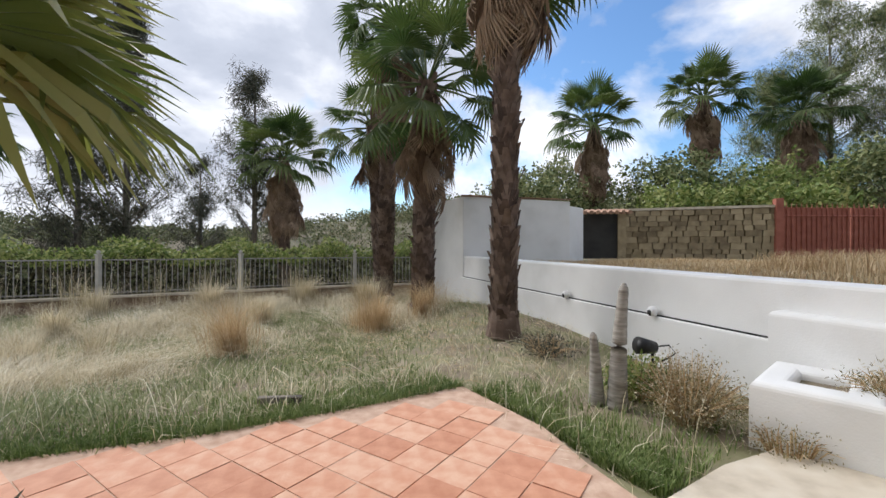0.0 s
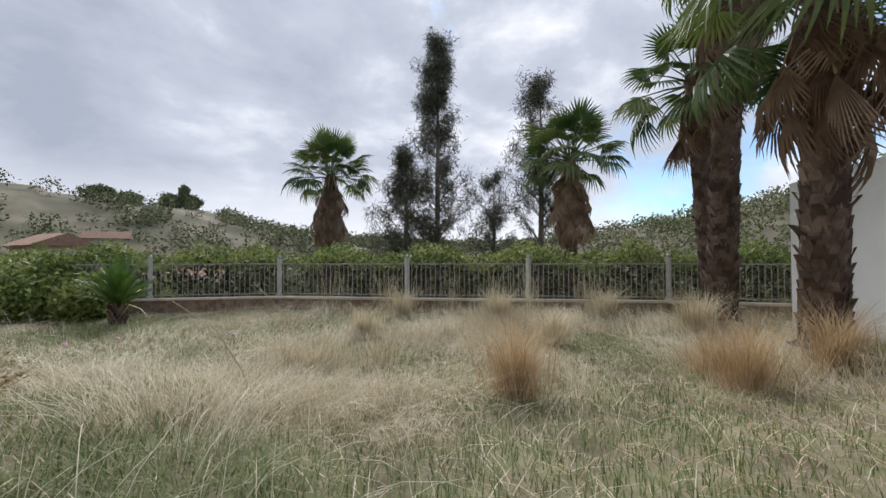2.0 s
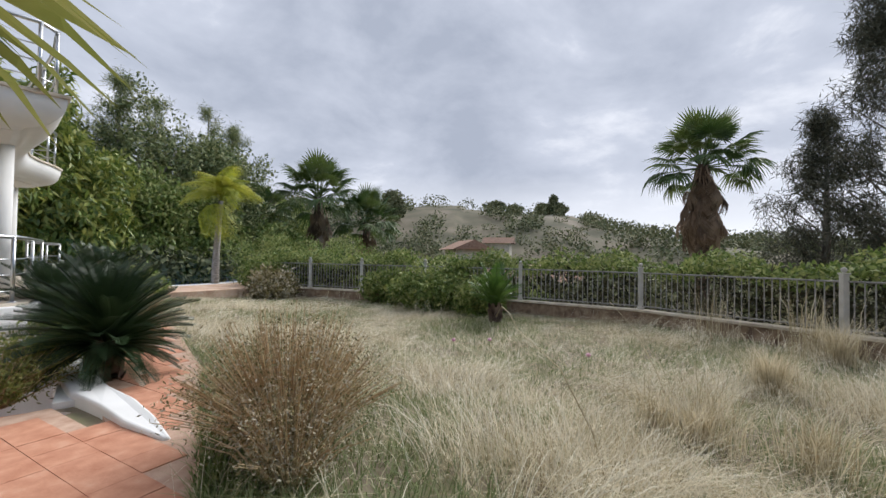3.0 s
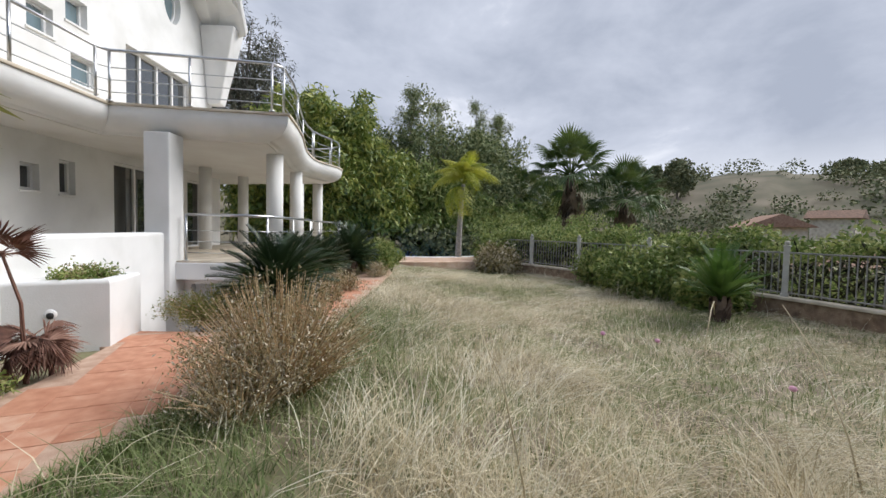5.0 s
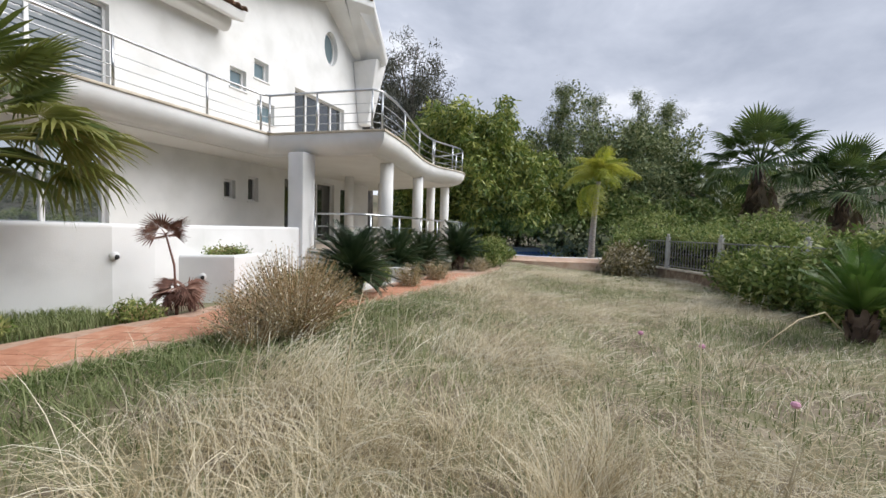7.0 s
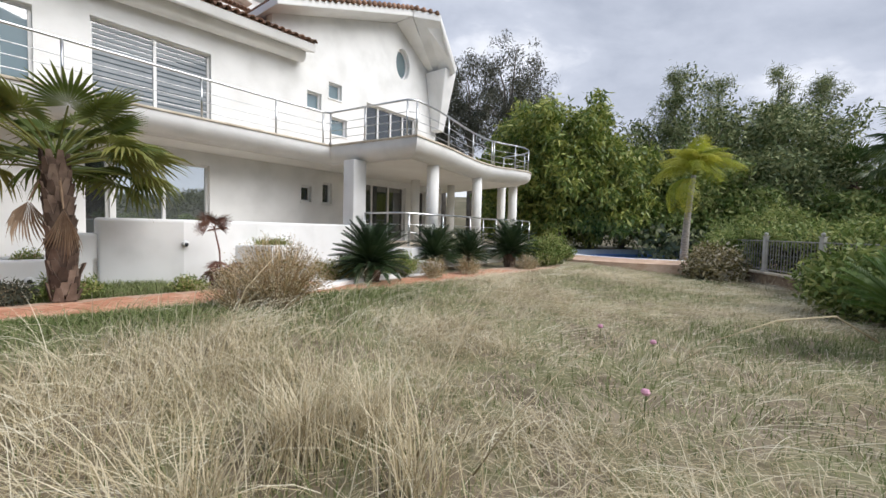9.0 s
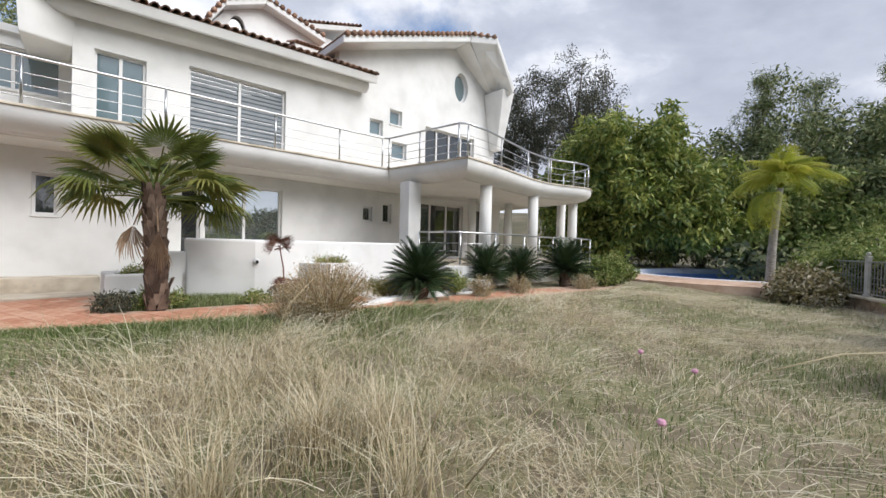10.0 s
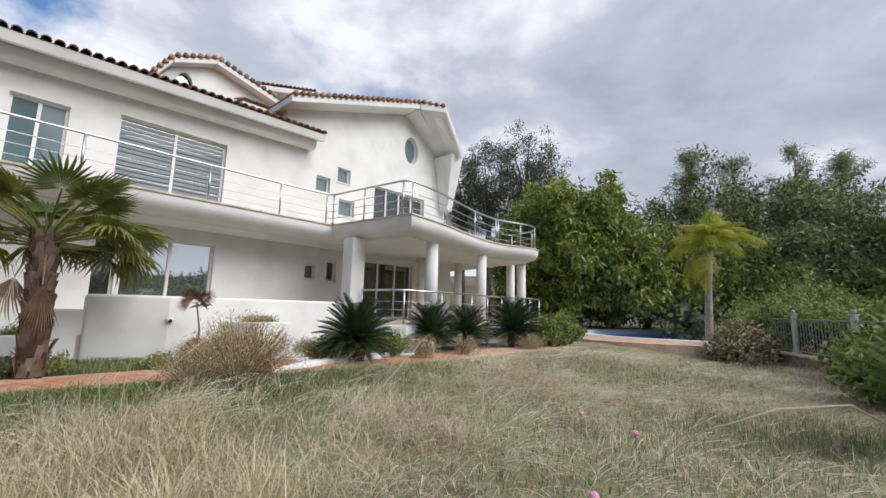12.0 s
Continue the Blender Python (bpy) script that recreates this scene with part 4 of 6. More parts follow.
        m = Mesh().box8([H(s0, -2.12, z0 + 0.004), H(s1, -2.12, z1 + 0.004), H(s1, -6, z1 + 0.004), H(s0, -6, z0 + 0.004), H(s0, -2.12, z0 + 0.04), H(s1, -2.12, z1 + 0.04), H(s1, -6, z1 + 0.04), H(s0, -6, z0 + 0.04)])
        part("tile_bed", m.data("tile_bed", M["rooftile"]), h, "terracotta roof tiles")
        k = int(math.hypot(s1 - s0, z1 - z0) / 0.22)
        for i in range(k):
            t = (i + 0.5) / k
            p = H(s0 + (s1 - s0) * t, -2.1, z0 + (z1 - z0) * t + 0.05)
            part("verge_tile", Mesh().tube([p - NO * 0.3, p + NO * 0.05], [0.07, 0.085], 7).data("verge_tile", M["rooftile"], True), h)
    roof_plane(h, H(5.0, -3.4, 9.55), H(8.0, -3.4, 10.45), -NO * 2.5 + Vector((0, 0, 0.4)), 1, 0.2)
    part("back_wall", hbox(Mesh(), 4.8, 8.2, -6, -3.8, 6.5, 9.6).data("back_wall", M["white"]), h)
    roof_plane(h, H(3.7, 0.0, 7.1), H(6.4, -1.8, 8.05), -NO * 2.0 + Vector((0, 0, 0.5)), 1, 0.2)


build_house()


# ---- stair down to the basement, kerb, paving ----
def build_stair():
    st = empty("basement_stair", H(3, 4.5, 0), "terracotta paved stair sinking to the basement door", "stairs", kind="structure")
    s0, s1, k0, k1 = STAIR
    for i in range(8):
        a = s0 + 0.02 + i * 0.3
        z = -0.0 - i * 0.2
        hb = hbox(Mesh(), a, a + 0.34 if i < 7 else 6.2, k0, k1, -2.0, z - 0.02)
        part("step", bevelled(hb.data("step", M["terracotta"]), 0.012, 1), st)
    part("side_wall", hbox(Mesh(), s0 + 0.35, 6.0, k1, k1 + 0.2, -2.0, 0.02).data("side_wall", M["white"]), st)
    pts = [(2.0, 6.2), (2.45, 6.08), (2.9, 5.94), (3.4, 5.8), (4.2, 5.65), (5.4, 5.6)]
    m = Mesh()
    half = [0.04, 0.09, 0.12, 0.13, 0.13, 0.13]
    lo = [(s, k - w + 0.02 * math.sin(7 * s)) for (s, k), w in zip(pts, half)] + [(s, k + w + 0.02 * math.sin(9 * s)) for (s, k), w in reversed(list(zip(pts, half)))]
    rise = [0.02, 0.05, 0.07, 0.08, 0.08, 0.08]
    m.prism(HP(lo), -0.2, 0.12, rise + rise[::-1])
    thing("kerb", bevelled(m.data("kerb", M["white"]), 0.04, 3), "rough white painted kerb beside the stair", "kerb", kind="structure")


build_stair()


def inside(p, poly):
    c, n = False, len(poly)
    for i in range(n):
        (x0, y0), (x1, y1) = poly[i], poly[(i + 1) % n]
        if (y0 > p[1]) != (y1 > p[1]) and p[0] < (x1 - x0) * (p[1] - y0) / (y1 - y0) + x0:
            c = not c
    return c


INNER = [(-12.9, -3.6), (-10.3, -2.0), (-8.2, -0.1), (-6.9, 1.35), (-6.45, 1.75), (-5.75, 2.62)] + [tuple(H(STAIR[0] + 0.3, 5.55))[:2], tuple(H(STAIR[0] + 0.0, 3.6))[:2], tuple(H(2.58, 3.6))[:2], tuple(H(2.56, 4.72))[:2],
         (-4.6, 2.35), (-3.55, 3.2), (-2.9, 3.75), (-2.0, 3.3), tuple(H(-0.9, 2.42))[:2], tuple(H(-6.0, 2.42))[:2], (2.4, 3.2), (0.75, 3.6), (0.3, 4.2), (-0.05, 4.8), (-0.3, 5.2), (-0.52, 5.66)]
PAVING = OUTER + INNER


def build_paving():
    pv = empty("pavement_tiles", (-2, 4, 0), "square terracotta paving tiles with worn pale joints", "pavement", kind="structure")
    part("bed", filled("bed", PAVING, [], 0.1, M["grout"], lambda x, y, nn: Vector((x, y, -0.0505 + nn))), pv, "worn mortar joints")
    ax = Vector((0.913, -0.407)).normalized()
    ay = Vector((-ax.y, ax.x))
    T = 0.258
    rng = random.Random(3)
    me = Mesh()
    g = T / 2 - 0.002
    me.box8([(-g, -g, -0.03), (g, -g, -0.03), (g, g, -0.03), (-g, g, -0.03), (-g + 0.0025, -g + 0.0025, 0.0), (g - 0.0025, -g + 0.0025, 0.0), (g - 0.0025, g - 0.0025, 0.0), (-g + 0.0025, g - 0.0025, 0.0)])
    me = me.data("tile", M["terracotta"])
    rest = Mesh()
    ang = math.atan2(ax.y, ax.x)
    for i in range(-60, 30):
        for j in range(-40, 40):
            c = Vector((-1.2, 5.9)) + ax * (i * T) + ay * (j * T)
            cs = [c + ax * (a * g) + ay * (b * g) for a, b in ((-1, -1), (1, -1), (1, 1), (-1, 1))]
            n_in = sum(inside(q, PAVING) for q in cs)
            if n_in == 0:
                continue
            z = 0.004 + rng.uniform(-0.003, 0.003)
            tilt = Euler((rng.uniform(-0.008, 0.008), rng.uniform(-0.008, 0.008), ang))
            if n_in == 4:
                if c.x > -4.6 and c.y > 3.0:
                    o = new("tile", me)
                    o.parent = pv
                    o.matrix_basis = Matrix.Translation((c.x + 2, c.y - 4, z)) @ tilt.to_matrix().to_4x4()
                else:
                    rest.box8([(*q, -0.03) for q in cs] + [(*q, z) for q in cs])
    part("tile_field", rest.data("tile_field", M["terracotta"]), pv)["kind"] = "stuff"


build_paving()


# ---- pool, concrete, planters and small things by the white wall ----
def build_pool():
    p = empty("swimming_pool", (-20.5, -9.6, 0), "oval swimming pool with blue tiles and white coping", "pool", kind="structure")
    turn = radians(35)

    def at(x, y, z):
        return Vector((-21.2 + x * math.cos(turn) - y * math.sin(turn), -10.6 + x * math.sin(turn) + y * math.cos(turn), z + 0.02))
    part("coping", filled("coping", ring(0, 0, 6.0, 4.7, 48), [ring(0, 0, 5.6, 4.3, 48)], 0.3, M["white"], lambda x, y, n: at(x, y, -0.1 + n), 0.03), p)
    m = Mesh()
    r = ring(0, 0, 5.61, 4.31, 48)
    m.add([at(x, y, 0.02) for x, y in r] + [at(x, y, -1.4) for x, y in r], [(i, 48 + i, 48 + (i + 1) % 48, (i + 1) % 48) for i in range(48)] + [tuple(range(48, 96))])
    part("basin", m.data("basin", M["pooltile"]), p, "bright blue tiled basin")
    part("water", filled("water", ring(0, 0, 5.6, 4.3, 48), [], 0.01, M["water"], lambda x, y, n: at(x, y, -0.95 + n)), p)
    part("deck", filled("deck", ring(0.8, 0.4, 7.9, 5.9, 48), [ring(0, 0, 5.95, 4.65, 48)], 0.5, M["pooldeck"], lambda x, y, n: at(x, y, -0.22 + n)), p, "pale terracotta pool deck")


build_pool()


def build_corner():
    m = Mesh().prism([(-0.05, 4.86), (0.46, 5.32), (1.0, 5.66), (2.3, 6.0), (2.9, 4.4), (1.4, 3.6), (0.3, 4.15)], -0.2, 0.012)
    thing("concrete_slab", bevelled(m.data("concrete_slab", M["concrete"]), 0.02, 1), "cracked cream concrete slab beside the planter", "pavement", kind="structure")

    def box_planter(a, b, depth, z, label):
        a, b = Vector(a), Vector(b)
        d = (b - a).normalized()
        n = Vector((-d.y, d.x))
        if n.x < 0:
            n = -n
        pts = [a, b, b + n * depth, a + n * depth]
        c = (pts[0] + pts[1] + pts[2] + pts[3]) / 4
        inner = [p + (c - p).normalized() * 0.16 for p in pts]
        e = empty("planter", a.to_3d(), label, "planter", "planters")
        part("box", filled("box", [tuple(p) for p in pts], [[tuple(p) for p in inner]], z + 0.2, M["white"], lambda x, y, nn: Vector((x, y, (z - 0.2) / 2 + nn)), 0.045), e)
        part("soil", Mesh().prism([tuple(p) for p in inner], -0.1, z - 0.07).data("soil", M["soil"]), e, "dry soil with weeds")
    box_planter((0.85, 5.68), (1.27, 5.34), 0.68, 0.40, "white rendered planter box with weeds beside the boundary wall")
    box_planter((1.38, 6.42), (2.0, 5.3), 0.7, 0.76, "taller white rendered planter box against the boundary wall")
    wall_light((1.72, 5.93, 0.44), (-0.86, -0.5, 0))
    # black cable
    m = Mesh().tube([(2.2, 5.9, 1.03), (2.02, 5.8, 1.02), (1.98, 5.78, 0.98), (1.92, 5.7, 0.78), (1.75, 5.5, 0.6), (1.6, 5.35, 0.42), (1.45, 5.25, 0.41), (1.3, 5.3, 0.42)], 0.012, 6)
    thing("black_cable", m.data("black_cable", M["black"], True), "black cable hanging over the white planters", "cable")
    # two ringed grey stumps
    for (x, y, hgt, r, lean) in ((0.1, 6.2, 1.02, 0.062, 0.05), (-0.05, 6.26, 0.6, 0.05, -0.03)):
        n = 26
        path, rad = [], []
        for i in range(n):
            t = i / (n - 1)
            path.append((x + lean * t * t, y, gz(x, y) + hgt * t))
            rad.append(r * (1.3 - 0.75 * t) * (1 + 0.06 * (i % 2)) * (0.35 if i == n - 1 else 1))
        thing("palm_stump", Mesh().tube(path, rad, 10).data("palm_stump", M["stump"], True), "bare grey ringed stump of a young palm standing in weeds", "stump", "stumps")
    # floodlight on a stake
    e = empty("garden_floodlight", (0.58, 6.94, 0.05), "small black garden floodlight tilted on a ground stake", "floodlight")
    m = Mesh().tube([(0.45, 6.9, 0.33), (0.62, 6.96, 0.30)], [0.085, 0.06], 12)
    part("lamp_head", m.data("lamp_head", M["black"], True), e)
    part("stake", Mesh().tube([(0.6, 6.95, 0.0), (0.6, 6.95, 0.28)], 0.015, 6).data("stake", M["black"]), e)
    part("cord", Mesh().tube([(0.63, 6.96, 0.31), (0.75, 6.95, 0.33), (0.8, 6.93, 0.26), (0.72, 6.93, 0.2), (0.62, 6.94, 0.16)], 0.008, 6).data("cord", M["black"], True), e)
    # a weathered plank in the grass
    thing("wood_plank", bevelled(Mesh().box8([(-2.79, 5.75, 0.0), (-2.45, 5.84, 0.0), (-2.43, 5.79, 0.0), (-2.77, 5.70, 0.0), (-2.79, 5.75, 0.05), (-2.45, 5.84, 0.05), (-2.43, 5.79, 0.05), (-2.77, 5.70, 0.05)]).data("wood_plank", M["bark"]), 0.006, 1), "short weathered plank lying in the grass", "plank")


build_corner()


# ---- palms ----
def fan_leaf(name, mat, stalk, blade, droop, segs=26, span=235, fold=0.0, seed=0):
    """A fan leaf: its stalk leaves the origin along +x, the pleated blade fans out at its end."""
    rng = random.Random(seed)
    m = Mesh()
    m.tube([(0, 0, 0), (stalk * 0.5, 0, 0.03 * stalk), (stalk, 0, 0)], [0.022, 0.016, 0.010], 5)
    c = Vector((stalk, 0, 0))
    for i in range(segs):
        a = radians(-span / 2 + span * (i + 0.5) / segs)
        w = radians(span / segs) * 0.5
        L = blade * (0.72 + 0.28 * math.cos(a * 0.8)) * rng.uniform(0.9, 1.08)

        def pt(r, da, up=0.0):
            r_ = r * L
            x, y = math.cos(a + da) * r_, math.sin(a + da) * r_ * (1 - fold)
            z = up - droop * L * (r ** 2.6) * rng.uniform(0.85, 1.15) - fold * abs(math.sin(a)) * r_ * 0.8
            return c + Vector((x * (1 - 0.25 * droop * r * r), y, z))
        b0 = pt(0.03, 0)
        l1, m1, r1 = pt(0.5, -w), pt(0.5, 0, 0.025), pt(0.5, w)
        l2, r2 = pt(0.78, -w * 0.42), pt(0.78, w * 0.42)
        t = pt(1.0, rng.uniform(-0.3, 0.3) * w)
        m.add([b0, l1, m1, r1, l2, r2, t], [(0, 1, 2), (0, 2, 3), (1, 4, 2), (2, 4, 5), (2, 5, 3), (4, 6, 5)])
    return m.data(name, mat, False)


def pinnate_leaf(name, mat, length, leaflet, pairs, arch, width, vee=0.3, hang=0.0, seed=0):
    rng = random.Random(seed)
    m = Mesh()

    def axis(t):
        return Vector((length * t * (1 - 0.22 * arch * t), 0, arch * length * (0.55 * t - 0.8 * t * t)))
    m.tube([axis(t / 6) for t in range(7)], [0.02 * (1 - 0.13 * t) for t in range(7)], 5)
    for i in range(pairs):
        t = 0.12 + 0.88 * (i + 0.5) / pairs
        p = axis(t)
        q = axis(min(1, t + 0.02)) - axis(t - 0.02)
        q.normalize()
        L = leaflet * (math.sin(math.pi * (0.12 + 0.83 * t)) ** 0.6) * rng.uniform(0.85, 1.1)
        for sgn in (-1, 1):
            d = (q * 0.55 + Vector((0, sgn, vee - hang * 0.4))).normalized()
            mid = p + d * L * 0.5
            tip = p + d * L + Vector((0, 0, -hang * L * rng.uniform(0.6, 1.1)))
            w = q * width
            m.add([p - w * 0.4, p + w * 0.4, mid + w * 0.6, mid - w * 0.6, tip], [(0, 1, 2, 3), (3, 2, 4)])
    return m.data(name, mat, False)


LEAF = {}
for key, mat in (("green", "palmleaf"), ("light", "palmyellow")):
    LEAF[key] = [fan_leaf("frond", M[mat], 0.75, 0.62, 0.12, seed=1), fan_leaf("frond", M[mat], 0.8, 0.66, 0.35, seed=2), fan_leaf("frond", M[mat], 0.85, 0.68, 0.65, 24, 215, seed=3)]
LEAF["dead"] = [fan_leaf("dead_frond", M["deadleaf"], 0.55, 0.7, 0.5, 18, 120, 0.35, seed=4), fan_leaf("dead_frond", M["deadleaf"], 0.5, 0.8, 0.3, 16, 90, 0.5, seed=5)]


def aim(at, az, el, roll=0.0, scale=1.0):
    return Matrix.Translation(at) @ Matrix.Rotation(az, 4, 'Z') @ Matrix.Rotation(-el, 4, 'Y') @ Matrix.Rotation(roll, 4, 'X') @ Matrix.Diagonal((scale, scale, scale, 1))


def palm_trunk(base, top, r0, r1, scales=True, seed=0, rough=1.0):
    """A trunk with the cut leaf bases still on it."""
    rng = random.Random(seed)
    base, top = Vector(base), Vector(top)
    n = 14
    m = Mesh()
    path = [base.lerp(top, i / n) + Vector((rng.uniform(-1, 1), rng.uniform(-1, 1), 0)) * 0.015 for i in range(n + 1)]
    m.tube(path, [r0 * 1.5 if i == 0 else r0 + (r1 - r0) * i / n for i in range(n + 1)], 14)
    if scales:
        L = (top - base).length
        step = 0.085
        k = 0
        z = 0.12
        while z < L:
            t = z / L
            c = base.lerp(top, t)
            r = r0 + (r1 - r0) * t
            cnt = 7
            for i in range(cnt):
                a = 2 * math.pi * (i + 0.5 * (k % 2)) / cnt + rng.uniform(-0.15, 0.15)
                o = Vector((math.cos(a), math.sin(a), 0))
                tv = Vector((-o.y, o.x, 0))
                w = math.pi * r / cnt * 1.05
                hgt = 0.15 * rng.uniform(0.7, 1.3)
                out = 0.045 * rough * rng.uniform(0.3, 1.5)
                if rng.random() < 0.06:
                    out *= 2.2
                b = c + o * (r * 0.96)
                up = Vector((0, 0, 1))
                tip = b + up * hgt + o * out + tv * rng.uniform(-0.03, 0.03)
                m.add([b - tv * w - up * 0.05, b + tv * w - up * 0.05, tip + tv * w * 0.45, tip - tv * w * 0.45, tip - o * 0.03 + tv * w * 0.4 - up * 0.01, tip - o * 0.03 - tv * w * 0.4 - up * 0.01, b + up * (hgt * 0.6) - o * 0.02],
                      [(0, 1, 2, 3), (3, 2, 4, 5), (0, 3, 5), (1, 4, 2), (5, 4, 6)])
            z += step
            k += 1
    return m.data("trunk", M["trunk"], False)


def fan_palm(base, height, r0, r1, size, n, label, key="green", skirt=0, skirt_len=1.0, seed=0, lean=(0, 0), low=-0.75, scales=True, rough=1.0, group="", high=82, clear=None):
    rng = random.Random(seed)
    base = Vector(base)
    top = base + Vector((lean[0], lean[1], height))
    e = empty("fan_palm", base, label, "palm tree", group)
    part("trunk", palm_trunk(base, top, r0, r1, scales, seed, rough), e)
    for i in range(n):
        t = (i + 0.5) / n
        el = radians(high - (high - math.degrees(low)) * t ** 0.85) + rng.uniform(-0.12, 0.12)
        az = i * 2.39996 + rng.uniform(-0.2, 0.2)
        if clear and (el < 0.42 and math.cos(az - clear) > 0.75 or el < 0.7 and math.cos(az - clear - 0.75) > 0.92):
            continue   # fronds cut back over the way
        v = 0 if t < 0.3 else (1 if t < 0.7 else 2)
        o = new("frond", LEAF[key][v])
        o.parent = e
        o.matrix_basis = aim(top - base + Vector((math.cos(az) * r1 * 0.5, math.sin(az) * r1 * 0.5, 0.12 * size * (1 - 2 * t))), az, el, rng.uniform(-0.35, 0.35), size * rng.uniform(0.85, 1.1))
    for i in range(skirt):
        az = i * 2.39996 + rng.uniform(-0.3, 0.3)
        t = i / max(1, skirt - 1)
        o = new("dead_frond", LEAF["dead"][i % 2])
        o.parent = e
        o["label"] = "dry brown hanging frond"
        p = top - base + Vector((math.cos(az) * r1 * 0.9, math.sin(az) * r1 * 0.9, -0.1 - t * skirt_len))
        o.matrix_basis = aim(p, az, radians(rng.uniform(-84, -56)), rng.uniform(-0.5, 0.5), size * rng.uniform(0.75, 1.0))
    return e


def build_palms():
    # the palm by the path, its crown low over the camera's way
    fan_palm((-3.2, 3.55, -0.05), 1.86, 0.14, 0.125, 0.95, 50, "stout fan palm with shaggy dark trunk beside the tiled path", "light", 2, 0.1, 11, (0.08, 0.0), -0.04, True, 0.8, "", 50, 1.8)
    g = "tall fan palms"
    fan_palm((-0.86, 8.45, 0.05), 6.15, 0.17, 0.15, 1.25, 34, "tall fan palm with rough trunk and dry skirt near the wall", "green", 90, 0.95, 12, (0.05, 0.1), -0.5, True, 1.1, g)
    fan_palm((-2.78, 11.85, -0.05), 5.1, 0.24, 0.21, 1.4, 28, "fan palm with broad green crown and brown skirt in dry grass", "green", 30, 1.3, 13, (0.12, 0.0), -0.8, True, 1.0, g)
    fan_palm((-4.5, 14.3, -0.1), 8.0, 0.25, 0.2, 1.3, 36, "very tall fan palm with dark trunk and long dry skirt", "green", 70, 2.6, 14, (0.3, 0.0), -0.8, True, 1.0, g)
    fan_palm((-4.9, 15.3, -0.1), 5.3, 0.18, 0.17, 1.2, 26, "fan palm growing close behind a taller one", "green", 16, 0.8, 15, (-0.3, 0.0), -0.7, True, 0.8, g)
    far = "distant fan palms"
    for i, (x, y, z, hgt, size, sk, lab) in enumerate(((-26.0, 16.7, -1.2, 7.6, 2.0, 60, "round-headed fan palm with thick brown skirt beyond the fence"), (-13.5, 24.0, -1.2, 7.6, 2.0, 60, "fan palm with thick brown skirt beyond the hedge"),
                                                  (4.85, 32.6, 0.9, 9.0, 2.4, 40, "fan palm with hanging dry fronds behind the stone wall"), (12.6, 34.4, 0.9, 11.2, 2.2, 44, "tall fan palm with pale skirt behind the stone wall"),
                                                  (18.3, 33.7, 0.9, 9.6, 2.2, 44, "fan palm half hidden by dark trees behind the gate"), (-34.8, -8.0, -1.5, 7.4, 2.5, 20, "fan palm in the thicket beyond the fence"), (-37.5, -4.8, -1.5, 5.6, 2.2, 14, "small fan palm in the thicket beyond the fence"),
                                                  (-36, -13.5, -1.5, 6.2, 1.9, 14, "fan palm among trees beyond the pool"))):
        fan_palm((x, y, z), hgt, 0.35, 0.3, size, 34, lab, "green", sk * 2, 1.25 * size, 30 + i, (0, 0), -0.35, False, 1.0, far)
    # queen palm by the pool
    e = empty("queen_palm", (-18.9, -5.7, 0), "slender palm with yellow-green drooping feather fronds by the pool", "palm tree")
    n = 10
    part("trunk", Mesh().tube([(-18.9 - 0.25 * (i / n) ** 2, -5.7, -0.1 + 3.55 * i / n) for i in range(n + 1)], [0.15 - 0.006 * i + 0.006 * (i % 2) for i in range(n + 1)], 12).data("trunk", M["stump"], True), e)
    q = pinnate_leaf("frond", M["queenleaf"], 2.0, 0.58, 52, 1.25, 0.02, 0.1, 0.95, 6)
    rng = random.Random(8)
    for i in range(16):
        az, t = i * 2.39996 + 1.2, i / 15
        o = new("frond", q)
        o.parent = e
        o.matrix_basis = aim(Vector((-0.25, 0, 3.45)), az, radians(80 - 66 * t), rng.uniform(-0.3, 0.3), rng.uniform(0.85, 1.05))
    for az in (-0.35, 0.25):
        o = new("frond", q)
        o.parent = e
        o.matrix_basis = aim(Vector((-0.25, 0, 3.3)), az + 0.3, radians(-30), 0.4, 1.1)


build_palms()


def cycad(x, y, size, n, label, mat="cycad", seed=0, z=None, low=-10):
    rng = random.Random(seed)
    z = gz(x, y) if z is None else z
    e = empty("cycad", (x, y, z), label, "cycad", "cycads")
    part("trunk", palm_trunk((x, y, z - 0.05), (x, y, z + 0.42 * size), 0.16 * size, 0.14 * size, True, seed), e)
    for i in range(n):
        t = (i + 0.5) / n
        o = new("frond", CYC[mat])
        o.parent = e
        o.matrix_basis = aim(Vector((0, 0, 0.42 * size)), i * 2.39996 + rng.uniform(-0.2, 0.2), radians(78 - (78 - low) * t), rng.uniform(-0.3, 0.3), size * (1 - 0.28 * t) * rng.uniform(0.85, 1.1))


CYC = {"cycad": pinnate_leaf("frond", M["cycad"], 1.2, 0.2, 56, 0.38, 0.010, 0.45, 0.0, 2), "cycadlight": pinnate_leaf("frond", M["cycadlight"], 1.2, 0.22, 46, 0.3, 0.013, 0.45, 0.0, 3)}
cycad(-7.0, 1.3, 0.86, 130, "large dark green cycad with stiff arching fronds beside the path", seed=1, low=-24)
cycad(-8.45, -0.9, 0.85, 90, "dark green cycad in the bed below the terrace", seed=2)
cycad(-9.4, -1.6, 0.8, 86, "dark green cycad in the bed below the terrace", seed=3)
cycad(-10.9, -2.7, 1.0, 100, "broad dark green cycad near the pool path", seed=4)
cycad(-13.4, 5.4, 0.95, 40, "young bright green cycad in front of the fence", "cycadlight", seed=5, low=20)


